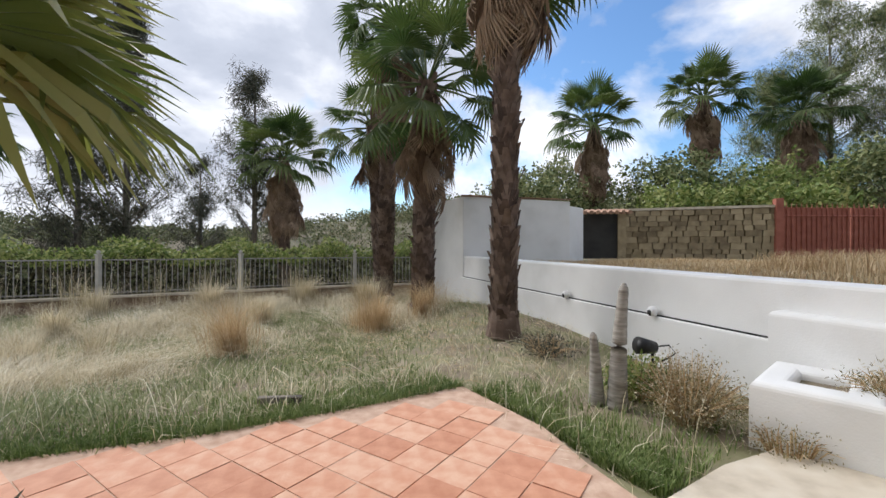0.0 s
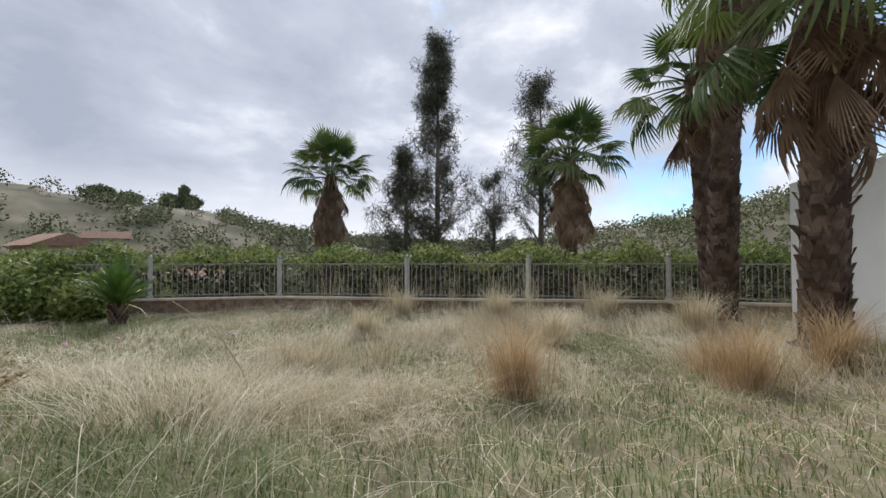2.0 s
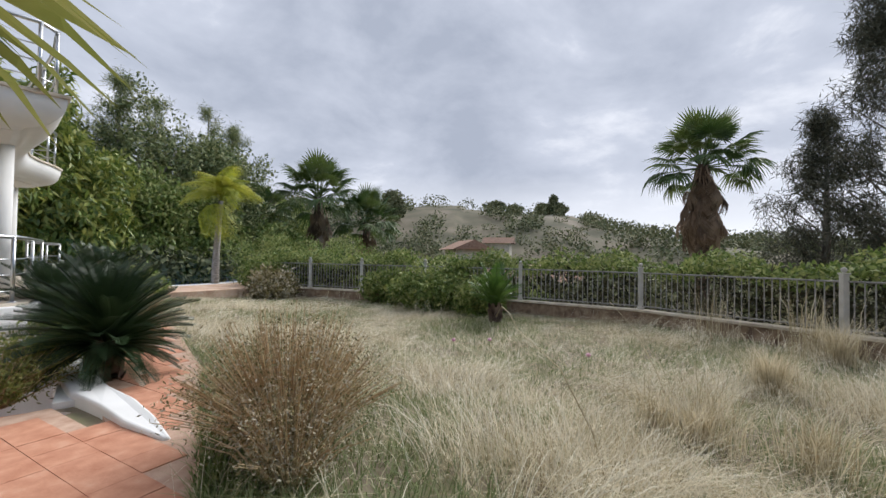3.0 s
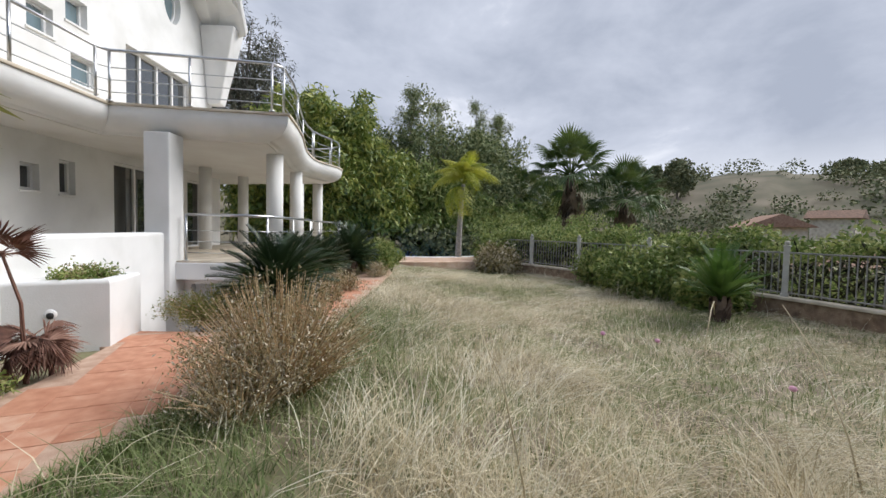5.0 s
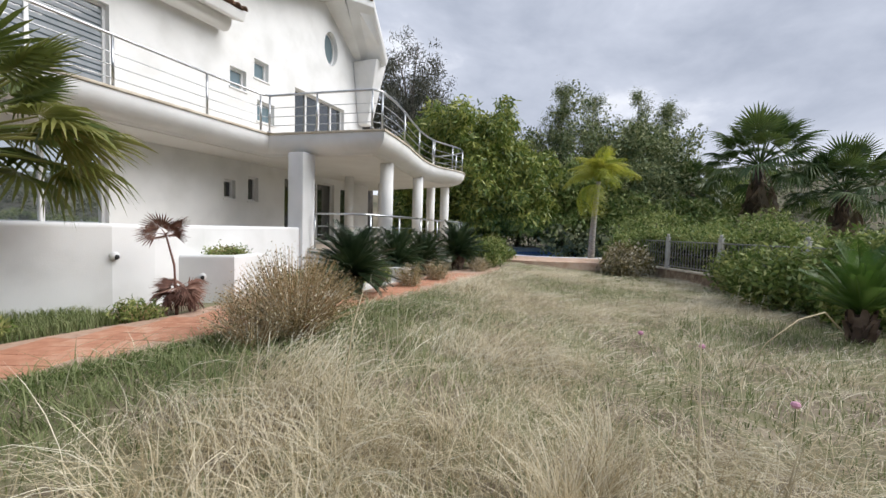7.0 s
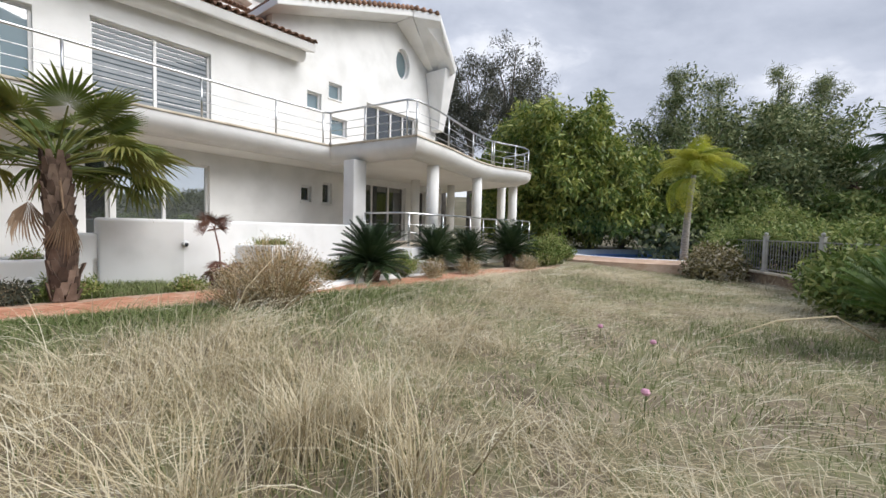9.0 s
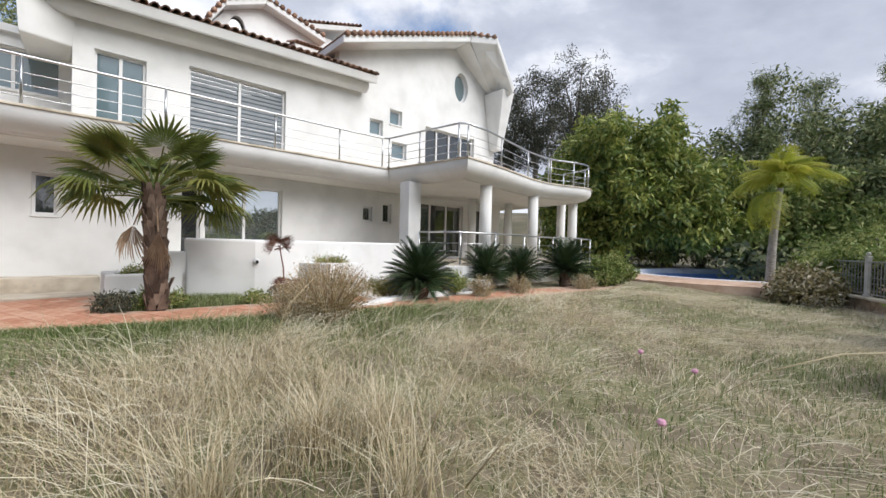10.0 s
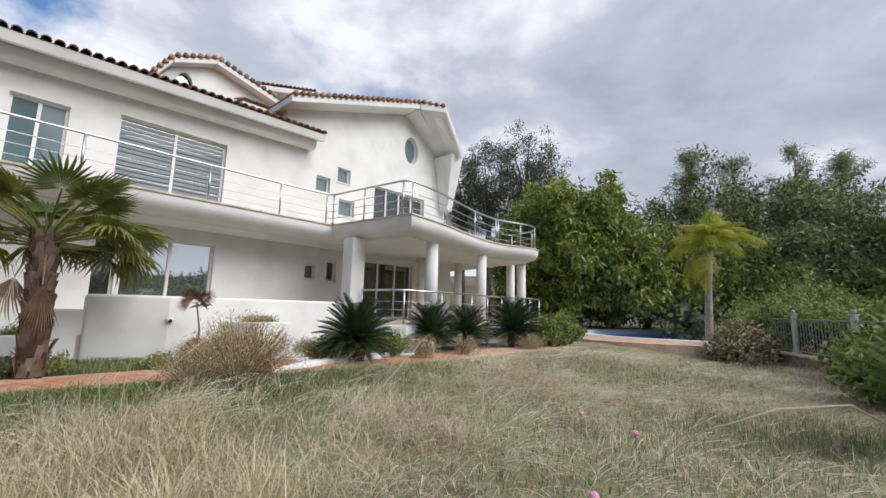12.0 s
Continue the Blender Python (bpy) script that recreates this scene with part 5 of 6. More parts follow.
# ---- broadleaf trees, shrubs, hedge ----
def leafy_tree(name, base, height, trunk_r, blobs, leaf, mat, label, seed, per=60, clump=0.35, droop=0.2, limbs=7, category="tree", group=""):
    """Trunk, limbs and a crown of leaf clumps; blobs: (dx, dy, z, rx, ry, rz, clumps)."""
    rng = np.random.default_rng(seed)
    base = Vector(base)
    e = empty(name, base, label, category, group)
    m = Mesh()
    zc = min(b[2] for b in blobs)
    m.tube([base + Vector((0, 0, -0.3)), base + Vector((0.05, 0.03, zc * 0.5)), base + Vector((0, 0, zc))], [trunk_r * 1.2, trunk_r, trunk_r * 0.75], 9)
    for b in blobs:
        for i in range(max(2, limbs // len(blobs))):
            a = rng.uniform(0, 6.28)
            end = Vector((b[0] + math.cos(a) * b[3] * 0.6, b[1] + math.sin(a) * b[4] * 0.6, b[2] + rng.uniform(-0.1, 0.7) * b[5]))
            mid = Vector((end.x * 0.4, end.y * 0.4, zc + (end.z - zc) * 0.55))
            ml = Mesh().tube([base + Vector((0, 0, zc * 0.8)), base + mid, base + end], [trunk_r * 0.5, trunk_r * 0.3, 0.02], 6)
            part("limb", ml.data("limb", M["bark"], True), e)
    part("trunk", m.data("trunk", M["bark"], True), e)
    V = []
    for b in blobs:
        P = clump_points(rng, (base.x + b[0], base.y + b[1], base.z + b[2]), b[3:6], b[6], per, clump)
        V.append(leaf_quads(rng, P, leaf[0], leaf[1], droop))
    part("crown", quads_mesh("crown", np.concatenate(V), M[mat]), e)
    return e


def feather_tree(base, height, spread, mat, label, seed, clumps=260, per=60, group=""):
    """A slender she-oak like tree: upright, with hanging thread-like twigs in tufts."""
    rng = np.random.default_rng(seed)
    base = Vector(base)
    e = empty("feathery_tree", base, label, "tree", group)
    m = Mesh()
    m.tube([base + Vector((0, 0, -0.3)), base + Vector((0.1, 0, height * 0.5)), base + Vector((0, 0.1, height * 0.97))], [0.2, 0.13, 0.02], 8)
    part("trunk", m.data("trunk", M["bark"], True), e)
    m = Mesh()
    P = []
    for i in range(clumps // 4):
        t = rng.uniform(0.08, 0.97)
        L = (spread * (1 - t) ** 0.6 * rng.uniform(0.45, 1.25) + 0.25)
        a = rng.uniform(0, 6.28)
        root = np.array((base.x, base.y, base.z + height * t))
        end = root + np.array((L * math.cos(a), L * math.sin(a), L * rng.uniform(0.6, 1.5)))
        m.tube([Vector(root), Vector(end)], [0.045 * (1 - t) + 0.012, 0.006], 4, False)
        for q in range(4):
            f = rng.uniform(0.3, 1.08)
            c = root * (1 - f) + end * f
            P.append(c + rng.normal(size=(per, 3)) * (0.10 + 0.035 * spread, 0.10 + 0.035 * spread, 0.24))
    part("branchwork", m.data("branchwork", M["bark"], True), e)["kind"] = "stuff"
    V = leaf_quads(rng, np.concatenate(P), 0.40, 0.034, 0.7)
    part("crown", quads_mesh("crown", V, M[mat]), e)


def build_trees():
    g = "feathery trees beyond the fence"
    feather_tree((-20.6, 20.9, -1.2), 16.0, 2.0, "greyleaf", "tall slender feathery tree beyond the fence", 3, 420, 60, g)
    feather_tree((-22.4, 19.9, -1.2), 9.0, 1.9, "greyleaf", "smaller feathery tree beside a tall one", 4, 240, 55, g)
    feather_tree((-16.0, 24.9, -1.2), 13.0, 2.2, "greyleaf", "sparse feathery tree beyond the fence", 5, 260, 50, g)
    feather_tree((-24, 30, -1.2), 9.0, 2.2, "greyleaf", "sparse feathery tree far beyond the fence", 6, 200, 45, g)
    for i, (x, y, hh, sp) in enumerate(((22.5, 37.5, 19.5, 4.0), (25.5, 36, 17.5, 4.4), (28.5, 35, 17.5, 4.2), (19.5, 38.5, 14, 3.6), (31.5, 33, 16.5, 4.4), (35, 30, 15, 4.5))):
        feather_tree((x, y, 0.9), hh, sp, "darkleaf", "tall dark feathery tree behind the gate", 20 + i, 560, 55, "dark trees behind the gate")
    # mass of dark trees behind the stone wall
    for i, (x, y, z, r, hh, mat) in enumerate(((9, 30, 0.9, 3.4, 6.4, "darkleaf"), (3.5, 35, 0.9, 3.6, 7.0, "darkleaf"), (14.5, 29, 0.9, 3.6, 5.4, "hedge"), (19, 28, 0.9, 3.5, 6.5, "darkleaf"), (24, 27, 0.9, 4, 7.5, "darkleaf"),
                                           (30, 25, 0.9, 4.2, 7.0, "darkleaf"), (8.2, 25, 0.9, 2.6, 3.5, "hedge"), (11.5, 24.5, 0.9, 2.6, 3.3, "hedge"), (0.5, 30, 0.9, 3.2, 6.0, "darkleaf"), (35, 22, 0.9, 4, 7, "darkleaf"))):
        leafy_tree("tree", (x, y, z), hh, 0.2, [(0, 0, hh * 0.55, r, r, hh * 0.45, 150)], (0.28, 0.14), mat, "dense dark green tree behind the stone wall", 40 + i, 55, 0.5, group="trees behind the stone wall")
    # big broadleaf tree by the pool
    leafy_tree("broadleaf_tree", (-17.6, -15.5, 0), 9.6, 0.35, [(0, 0, 4.6, 4.4, 4.4, 4.3, 330), (-2.4, 1.2, 3.6, 3.0, 2.8, 3.1, 130), (2.4, -0.8, 4.0, 3.0, 2.8, 3.5, 150)], (0.42, 0.13), "mango",
               "big round broadleaf tree with glossy yellow-green leaves beside the house", 60, 105, 0.46, 0.9, 12)
    # dark thicket behind the pool
    spots = [(-24, -19, 9.5, 4.0, "darkleaf"), (-28, -17, 11.5, 4.2, "darkleaf"), (-32, -15, 10.5, 4.2, "darkleaf"), (-35.5, -17, 11.5, 4.5, "darkleaf"), (-25.5, -13.8, 6.4, 2.8, "hedge"), (-29.5, -12.4, 6.6, 2.8, "darkleaf"),
             (-33, -20, 9, 4, "darkleaf"), (-22.5, -21, 8, 3.6, "darkleaf"), (-27.2, -11.6, 3.6, 2.2, "hedge"), (-31, -9.6, 3.6, 2.4, "hedge"), (-21, -27, 9, 4.0, "greyleaf"), (-38, -19, 9.5, 4.2, "darkleaf"), (-40, -13, 6.0, 3.5, "hedge")]
    for i, (x, y, hh, r, mat) in enumerate(spots):
        leafy_tree("tree", (x, y, -0.3), hh, 0.22, [(0, 0, hh * 0.58, r * 0.85, r * 0.85, hh * 0.42, 150), (r * 0.4, 0.3, hh * 0.3, r * 0.8, r * 0.8, hh * 0.3, 90)], (0.34, 0.13), mat, "dense dark tree in the thicket behind the pool", 70 + i, 55, 0.55, 0.4, group="thicket behind the pool")
    for i, (x, y, hh) in enumerate(((-27, -18, 12.6), (-34, -17, 12.8), (-31, -19, 12.4), (-38, -17.5, 12.5))):
        feather_tree((x, y, 0), hh, 2.4, "darkleaf", "thin-topped dark tree rising over the thicket", 90 + i, 240, 45, "thicket behind the pool")
    for i, (x, y, hh, r) in enumerate(((-17.5, -27, 18.6, 3.2), (-14.3, -28.5, 18.0, 2.6), (-20.0, -30, 17, 3.0), (-12.0, -30, 17, 2.4))):
        leafy_tree("eucalyptus", (x, y, 0), hh, 0.28, [(0, 0, hh * 0.78, r, r, hh * 0.2, 110), (r * 0.6, 0.5, hh * 0.58, r * 0.8, r * 0.8, hh * 0.16, 70), (-r * 0.6, -0.4, hh * 0.62, r * 0.7, r * 0.7, hh * 0.15, 60)], (0.36, 0.07), "greyleaf",
                   "tall sparse grey-brown eucalyptus behind the house", 110 + i, 40, 0.42, 0.7, 12, group="eucalyptus trees")
    for i, (x, y, hh, r) in enumerate(((14, -14, 15, 3.2), (18, -10, 16, 3.4), (9, -20, 16.5, 2.4), (4, -24, 17, 2.4), (-1, -25, 16.5, 2.2), (20, -4, 15, 3.5), (22, 2, 13, 3.5))):
        leafy_tree("eucalyptus", (x, y, 0), hh, 0.25, [(0, 0, hh * 0.75, r, r, hh * 0.24, 120), (r * 0.4, 0.4, hh * 0.5, r * 0.9, r * 0.9, hh * 0.2, 80)], (0.36, 0.08), "greyleaf" if i in (2, 3, 4) else "darkleaf",
                   "tall eucalyptus rising behind the house roof", 120 + i, 45, 0.5, 0.6, 10, group="eucalyptus trees")
    # thicket over and beyond the fence
    rng = np.random.default_rng(9)
    for i, (x, y, hh, r, mat) in enumerate(((-20.5, -1.5, 2.3, 1.5, "hedge"), (-22, 1.0, 2.2, 1.8, "hedge"), (-19.6, 2.2, 1.7, 1.2, "shrub"), (-16.4, 4.4, 1.6, 0.95, "hedge"), (-15.6, 3.4, 1.3, 0.9, "hedge"), (-17.2, 1.9, 1.2, 0.9, "hedge"), (-22, -5, 2.6, 2.0, "hedge"), (-18.9, -3.4, 1.6, 1.1, "hedge"),
                                           (-26, -3, 3.4, 2.5, "hedge"), (-27, 3, 2.6, 2.6, "scrub"), (-24, 6, 2.2, 2.4, "hedge"), (-14.9, 5.0, 0.9, 0.6, "hedge"), (-17.6, -2.6, 1.0, 0.8, "shrub"))):
        leafy_tree("bush", (x, y, gz(x, y) - 0.05), hh, 0.05, [(0, 0, hh * 0.45, r, r, hh * 0.5, 90)], (0.16, 0.06), mat, "overgrown yellow-green bush against the fence", 140 + i, 60, 0.24, 0.1, 6, "bush", "bushes along the fence")


build_trees()


def build_hedge():
    rng = np.random.default_rng(4)
    P, Q = [], []
    for a, b in zip(FENCE, FENCE[1:]):
        a, b = np.array(a), np.array(b)
        d = (b - a) / np.linalg.norm(b - a)
        n = np.array((d[1], -d[0]))
        L = np.linalg.norm(b - a)
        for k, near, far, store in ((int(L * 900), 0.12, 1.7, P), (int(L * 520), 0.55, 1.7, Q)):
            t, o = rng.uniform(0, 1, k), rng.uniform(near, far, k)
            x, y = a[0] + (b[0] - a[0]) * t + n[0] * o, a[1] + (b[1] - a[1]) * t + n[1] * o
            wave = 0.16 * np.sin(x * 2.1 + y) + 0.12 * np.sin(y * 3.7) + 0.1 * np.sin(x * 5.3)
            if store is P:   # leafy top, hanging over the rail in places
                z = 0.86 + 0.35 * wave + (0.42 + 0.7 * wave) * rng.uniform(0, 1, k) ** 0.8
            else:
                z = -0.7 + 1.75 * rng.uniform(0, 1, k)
            store.append(np.stack([x, y, z], 1))
    thing("hedge", quads_mesh("hedge", leaf_quads(rng, np.concatenate(P), 0.13, 0.06, 0.0), M["hedge"]), "loose green hedge growing over the back of the fence", "hedge", kind="stuff")
    # inner twigs below the leafy top, the hedge's shade painted into them
    thing("hedge_twigs", quads_mesh("hedge_twigs", leaf_quads(rng, np.concatenate(Q), 0.30, 0.05, 0.0), M["shadedtwig"]), "leafless inner twigs of the hedge, its inner shade put into their dark colour", "hedge", kind="stuff")
    # woods and scrub beyond
    V = []
    for i in range(2600):
        az = radians(rng.uniform(-75, 135))
        r = 24 + 226 * rng.uniform(0, 1) ** 1.5
        x, y = -4 - math.sin(az) * r, 5 + math.cos(az) * r
        if az < 0.05 and r < 45 or x > -3 and r < 60:
            continue
        bare = 76 < math.degrees(az) < 104 and r > 125 and noise.noise(Vector((x * 0.03, y * 0.03, 3))) > -0.22
        if bare and rng.uniform() < 0.72:
            continue
        R = rng.uniform(1.0, 2.0) * (1 + r / 130) if r > 40 else rng.uniform(0.9, 1.5)
        z = gz(x, y)
        n = 190 if r < 80 else 130
        c = rng.normal(size=(n, 3))
        c /= np.linalg.norm(c, axis=1, keepdims=True)
        c *= (rng.uniform(0.65, 1.0, n) * (1 + 0.25 * np.sin(c[:, 0] * 6 + i)))[:, None] * np.array((R, R, R * 0.75))
        P = c + np.array((x, y, z + R * 0.45))
        V.append(leaf_quads(rng, P, R * 0.25, R * 0.17, 0.0))
    thing("woodland", quads_mesh("woodland", np.concatenate(V), M["scrub"]), "scrubby olive-green woodland on the hills beyond the fence", "woodland", kind="stuff")


build_hedge()


def hill_tree(az, r, hh, w, label, seed):
    x, y = -4 - math.sin(radians(az)) * r, 5 + math.cos(radians(az)) * r
    leafy_tree("hill_tree", (x, y, gz(x, y) - 0.3), hh, 0.25, [(0, 0, hh * 0.58, w, w, hh * 0.42, 110)], (0.9, 0.45), "scrub", label, seed, 45, 0.7, 0.1, 5, "tree", "single trees on the hill")


for _i, (_az, _r, _h, _w) in enumerate(((102.6, 130, 11.0, 4.2), (105.0, 140, 9.0, 1.0), (105.8, 138, 7.5, 1.3), (106.5, 142, 8.0, 1.0), (88.0, 185, 5.5, 4.0), (85.4, 185, 4.4, 3.4), (80.2, 185, 9.5, 1.2), (81.5, 184, 5.5, 3.6), (79.4, 184, 5.0, 3.0))):
    hill_tree(_az, _r, _h, _w, "narrow dark conifer on the ridge" if _w < 2 else "round dark tree standing on the bare hill", 300 + _i)


# far houses on the hill
def far_house(x, y, z, w, d, hh, label, ang=0.0):
    e = empty("far_house", (x, y, z), label, "house", "far houses")

    def P(a, b):
        return (x + a * math.cos(ang) - b * math.sin(ang), y + a * math.sin(ang) + b * math.cos(ang))
    part("wall", Mesh().prism([P(-w, -d), P(w, -d), P(w, d), P(-w, d)], z - 4, z + hh).data("wall", M["concrete"]), e)
    o = 0.5
    ridge = [(*P(-w - o, 0), z + hh + d * 0.5), (*P(w + o, 0), z + hh + d * 0.5)]
    m = Mesh().add([(*P(-w - o, -d - o), z + hh - 0.1), (*P(w + o, -d - o), z + hh - 0.1), (*P(w + o, d + o), z + hh - 0.1), (*P(-w - o, d + o), z + hh - 0.1)] + ridge, [(0, 1, 5, 4), (2, 3, 4, 5), (0, 4, 3), (1, 2, 5), (3, 2, 1, 0)])
    part("roof", m.data("roof", M["rooftile"]), e)


far_house(-38, 9.5, -2.4, 3.6, 2.5, 1.9, "low house with a ribbed tile roof beyond the fence", 1.3)
far_house(-46, 3.5, 0.2, 1.8, 1.8, 2.0, "small garden pavilion with tiled roof among bushes", 0.4)
far_house(-60, 7.5, 1.2, 1.6, 1.5, 2.2, "small pale house front among bushes on the slope", 1.4)


# ---- grass ----
def blades(rng, x, y, z, height, lean, width, flat=0.0):
    """Bent blades: two joined pieces each, so n blades give n loose islands."""
    n = len(x)
    a = rng.uniform(0, 2 * math.pi, n)
    d = np.stack([np.cos(a), np.sin(a)], 1)
    s = np.stack([-d[:, 1], d[:, 0]], 1)
    h = height * rng.uniform(0.45, 1.25, n)
    l = lean * h * rng.uniform(0.3, 1.6, n)
    w = width * rng.uniform(0.6, 1.4, n)
    V = np.zeros((n, 5, 3))
    V[:, 0, :2] = np.stack([x, y], 1) - s * w[:, None] / 2
    V[:, 1, :2] = np.stack([x, y], 1) + s * w[:, None] / 2
    V[:, 0:2, 2] = z[:, None] - 0.02
    mid = np.stack([x, y], 1) + d * (l * 0.35)[:, None]
    hm = h * (0.62 - 0.25 * flat)
    V[:, 2, :2] = mid + s * w[:, None] * 0.38
    V[:, 3, :2] = mid - s * w[:, None] * 0.38
    V[:, 2:4, 2] = (z + hm)[:, None]
    V[:, 4, :2] = np.stack([x, y], 1) + d * l[:, None]
    V[:, 4, 2] = z + h * (1 - 0.5 * flat)
    return V


def blades_mesh(name, V, mat):
    n = len(V)
    me = bpy.data.meshes.new(name)
    me.vertices.add(n * 5)
    me.vertices.foreach_set("co", V.reshape(-1).astype(np.float32))
    idx = np.arange(n)[:, None] * 5
    loops = np.concatenate([idx + np.array([0, 1, 2, 3]), idx + np.array([3, 2, 4])], 1).reshape(-1)
    me.loops.add(n * 7)
    me.loops.foreach_set("vertex_index", loops.astype(np.int32))
    me.polygons.add(n * 2)
    st = np.stack([np.arange(n) * 7, np.arange(n) * 7 + 4], 1).reshape(-1)
    me.polygons.foreach_set("loop_start", st.astype(np.int32))
    me.polygons.foreach_set("loop_total", np.tile([4, 3], n).astype(np.int32))
    me.materials.append(mat)
    me.update(calc_edges=True)
    return me


LAWN = OUTER[::-1] + [(-0.62, 5.7), (-0.35, 5.2), (0.0, 4.95), (0.5, 5.4), (0.95, 5.85), (1.45, 6.35), (-1.9, 12.7), (-2.3, 16.4), (-3.3, 17.1)] + FENCE[1:] + [(-17.0, -5.0), (-14.5, -4.2)]


def lawn_grid():
    """Heights, suitability, drift, lie of the grass and distance from the paving on a fine grid."""
    xs, ys = np.arange(-19.5, 2.5, 0.2), np.arange(-5.5, 17.5, 0.2)
    Z = np.array([[gz(x, y) for x in xs] for y in ys])
    I = np.array([[1.0 if inside((x, y), LAWN) else 0.0 for x in xs] for y in ys])
    N = np.array([[noise.noise(Vector((x * 0.45, y * 0.45, 7.0))) + 0.35 * noise.noise(Vector((x * 1.7, y * 1.7, 2.0))) for x in xs] for y in ys])
    A = np.array([[3.6 * noise.noise(Vector((x * 0.33, y * 0.33, 11.0))) + 1.6 * noise.noise(Vector((x * 1.1, y * 1.1, 5.0))) + 2.3 for x in xs] for y in ys])
    O = np.array([[seg_distance((x, y), OUTER) for x in xs] for y in ys])
    return xs, ys, Z, I, N, A, O


GX, GY, GZ_, GI, GN, GA, GO = lawn_grid()


def sample(rng, n, clump=0.0, per=1):
    """Points on the lawn, singly or in clumps of a given radius; with height, drift, lie and distance from the paving."""
    x, y = rng.uniform(-19.4, 2.3, n // per), rng.uniform(-5.4, 17.3, n // per)
    if per > 1:
        x, y = np.repeat(x, per), np.repeat(y, per)
        x, y = x + rng.normal(size=len(x)) * clump, y + rng.normal(size=len(y)) * clump
    i, j = ((x - GX[0]) / 0.2).round().astype(int).clip(0, len(GX) - 1), ((y - GY[0]) / 0.2).round().astype(int).clip(0, len(GY) - 1)
    k = GI[j, i] > 0
    return x[k], y[k], GZ_[j, i][k], GN[j, i][k], GA[j, i][k], GO[j, i][k]


def strands(rng, x, y, z, length, lie, scatter, rise, fall, width, seg=4):
    """Long arching stems: each leaves the ground at the slope rise and bends over to fall (radians)."""
    n = len(x)
    a = lie + rng.normal(size=n) * scatter
    d = np.stack([np.cos(a), np.sin(a), np.zeros(n)], 1)
    up = np.array((0.0, 0.0, 1.0))
    roll = rng.uniform(-0.9, 0.9, n)[:, None]
    side = np.stack([-d[:, 1], d[:, 0], np.zeros(n)], 1) * np.cos(roll) + up * np.sin(roll)
    L = length * rng.uniform(0.5, 1.25, n)
    e0, e1 = rise * rng.uniform(0.6, 1.3, n), fall + rng.normal(size=n) * 0.18
    w = width * rng.uniform(0.6, 1.4, n)
    p = np.stack([x, y, z - 0.01], 1)
    V = np.zeros((n, 2 * seg + 1, 3))
    for i in range(seg):
        ww = (w * (1 - 0.6 * i / seg))[:, None]
        V[:, 2 * i], V[:, 2 * i + 1] = p - side * ww / 2, p + side * ww / 2
        e = (e0 + (e1 - e0) * ((i + 0.3) / seg))[:, None]
        p = p + (d * np.cos(e) + up * np.sin(e)) * (L / seg)[:, None]
        p[:, 2] = np.maximum(p[:, 2], z + 0.012)
    V[:, -1] = p
    return V


def strands_mesh(name, V, mat):
    n, k = V.shape[0], V.shape[1]
    seg = (k - 1) // 2
    row = []
    for i in range(seg - 1):
        row += [2 * i, 2 * i + 1, 2 * i + 3, 2 * i + 2]
    row += [k - 3, k - 2, k - 1]
    me = bpy.data.meshes.new(name)
    me.vertices.add(n * k)
    me.vertices.foreach_set("co", V.reshape(-1).astype(np.float32))
    me.loops.add(n * len(row))
    me.loops.foreach_set("vertex_index", (np.arange(n)[:, None] * k + np.array(row)).reshape(-1).astype(np.int32))
    me.polygons.add(n * seg)
    st = np.array([4 * i for i in range(seg)])
    me.polygons.foreach_set("loop_start", (np.arange(n)[:, None] * len(row) + st).reshape(-1).astype(np.int32))
    me.polygons.foreach_set("loop_total", np.tile([4] * (seg - 1) + [3], n).astype(np.int32))
    me.materials.append(mat)
    me.update(calc_edges=True)
    return me


def zones(x, y, o):
    """Shares from 0 to 1: bare ground by the wall, the flattened west, the green verge, the green corner by the fence."""
    bare = np.clip((x + 5.2) / 1.6, 0, 1) * np.clip((11.5 - y) / 1.5, 0, 1)
    west = np.clip((-x - 6.8) / 4, 0, 1) * np.clip((9.0 - y) / 1.5, 0, 1)
    verge = np.clip(1.9 - o, 0, 1) * np.clip((-x - 2.5) / 1.5, 0, 1) * np.clip((x + 9.5) / 2, 0, 1)
    corner = np.clip(1 - np.hypot((x + 12.4) / 2.3, (y - 5.2) / 2.6) ** 2, 0, 1)
    corner = np.maximum(corner, np.clip(1.2 - np.hypot((x + 6.8) / 0.75, (y - 5.0) / 0.95) ** 2, 0, 0.9))
    return bare, west, verge, corner


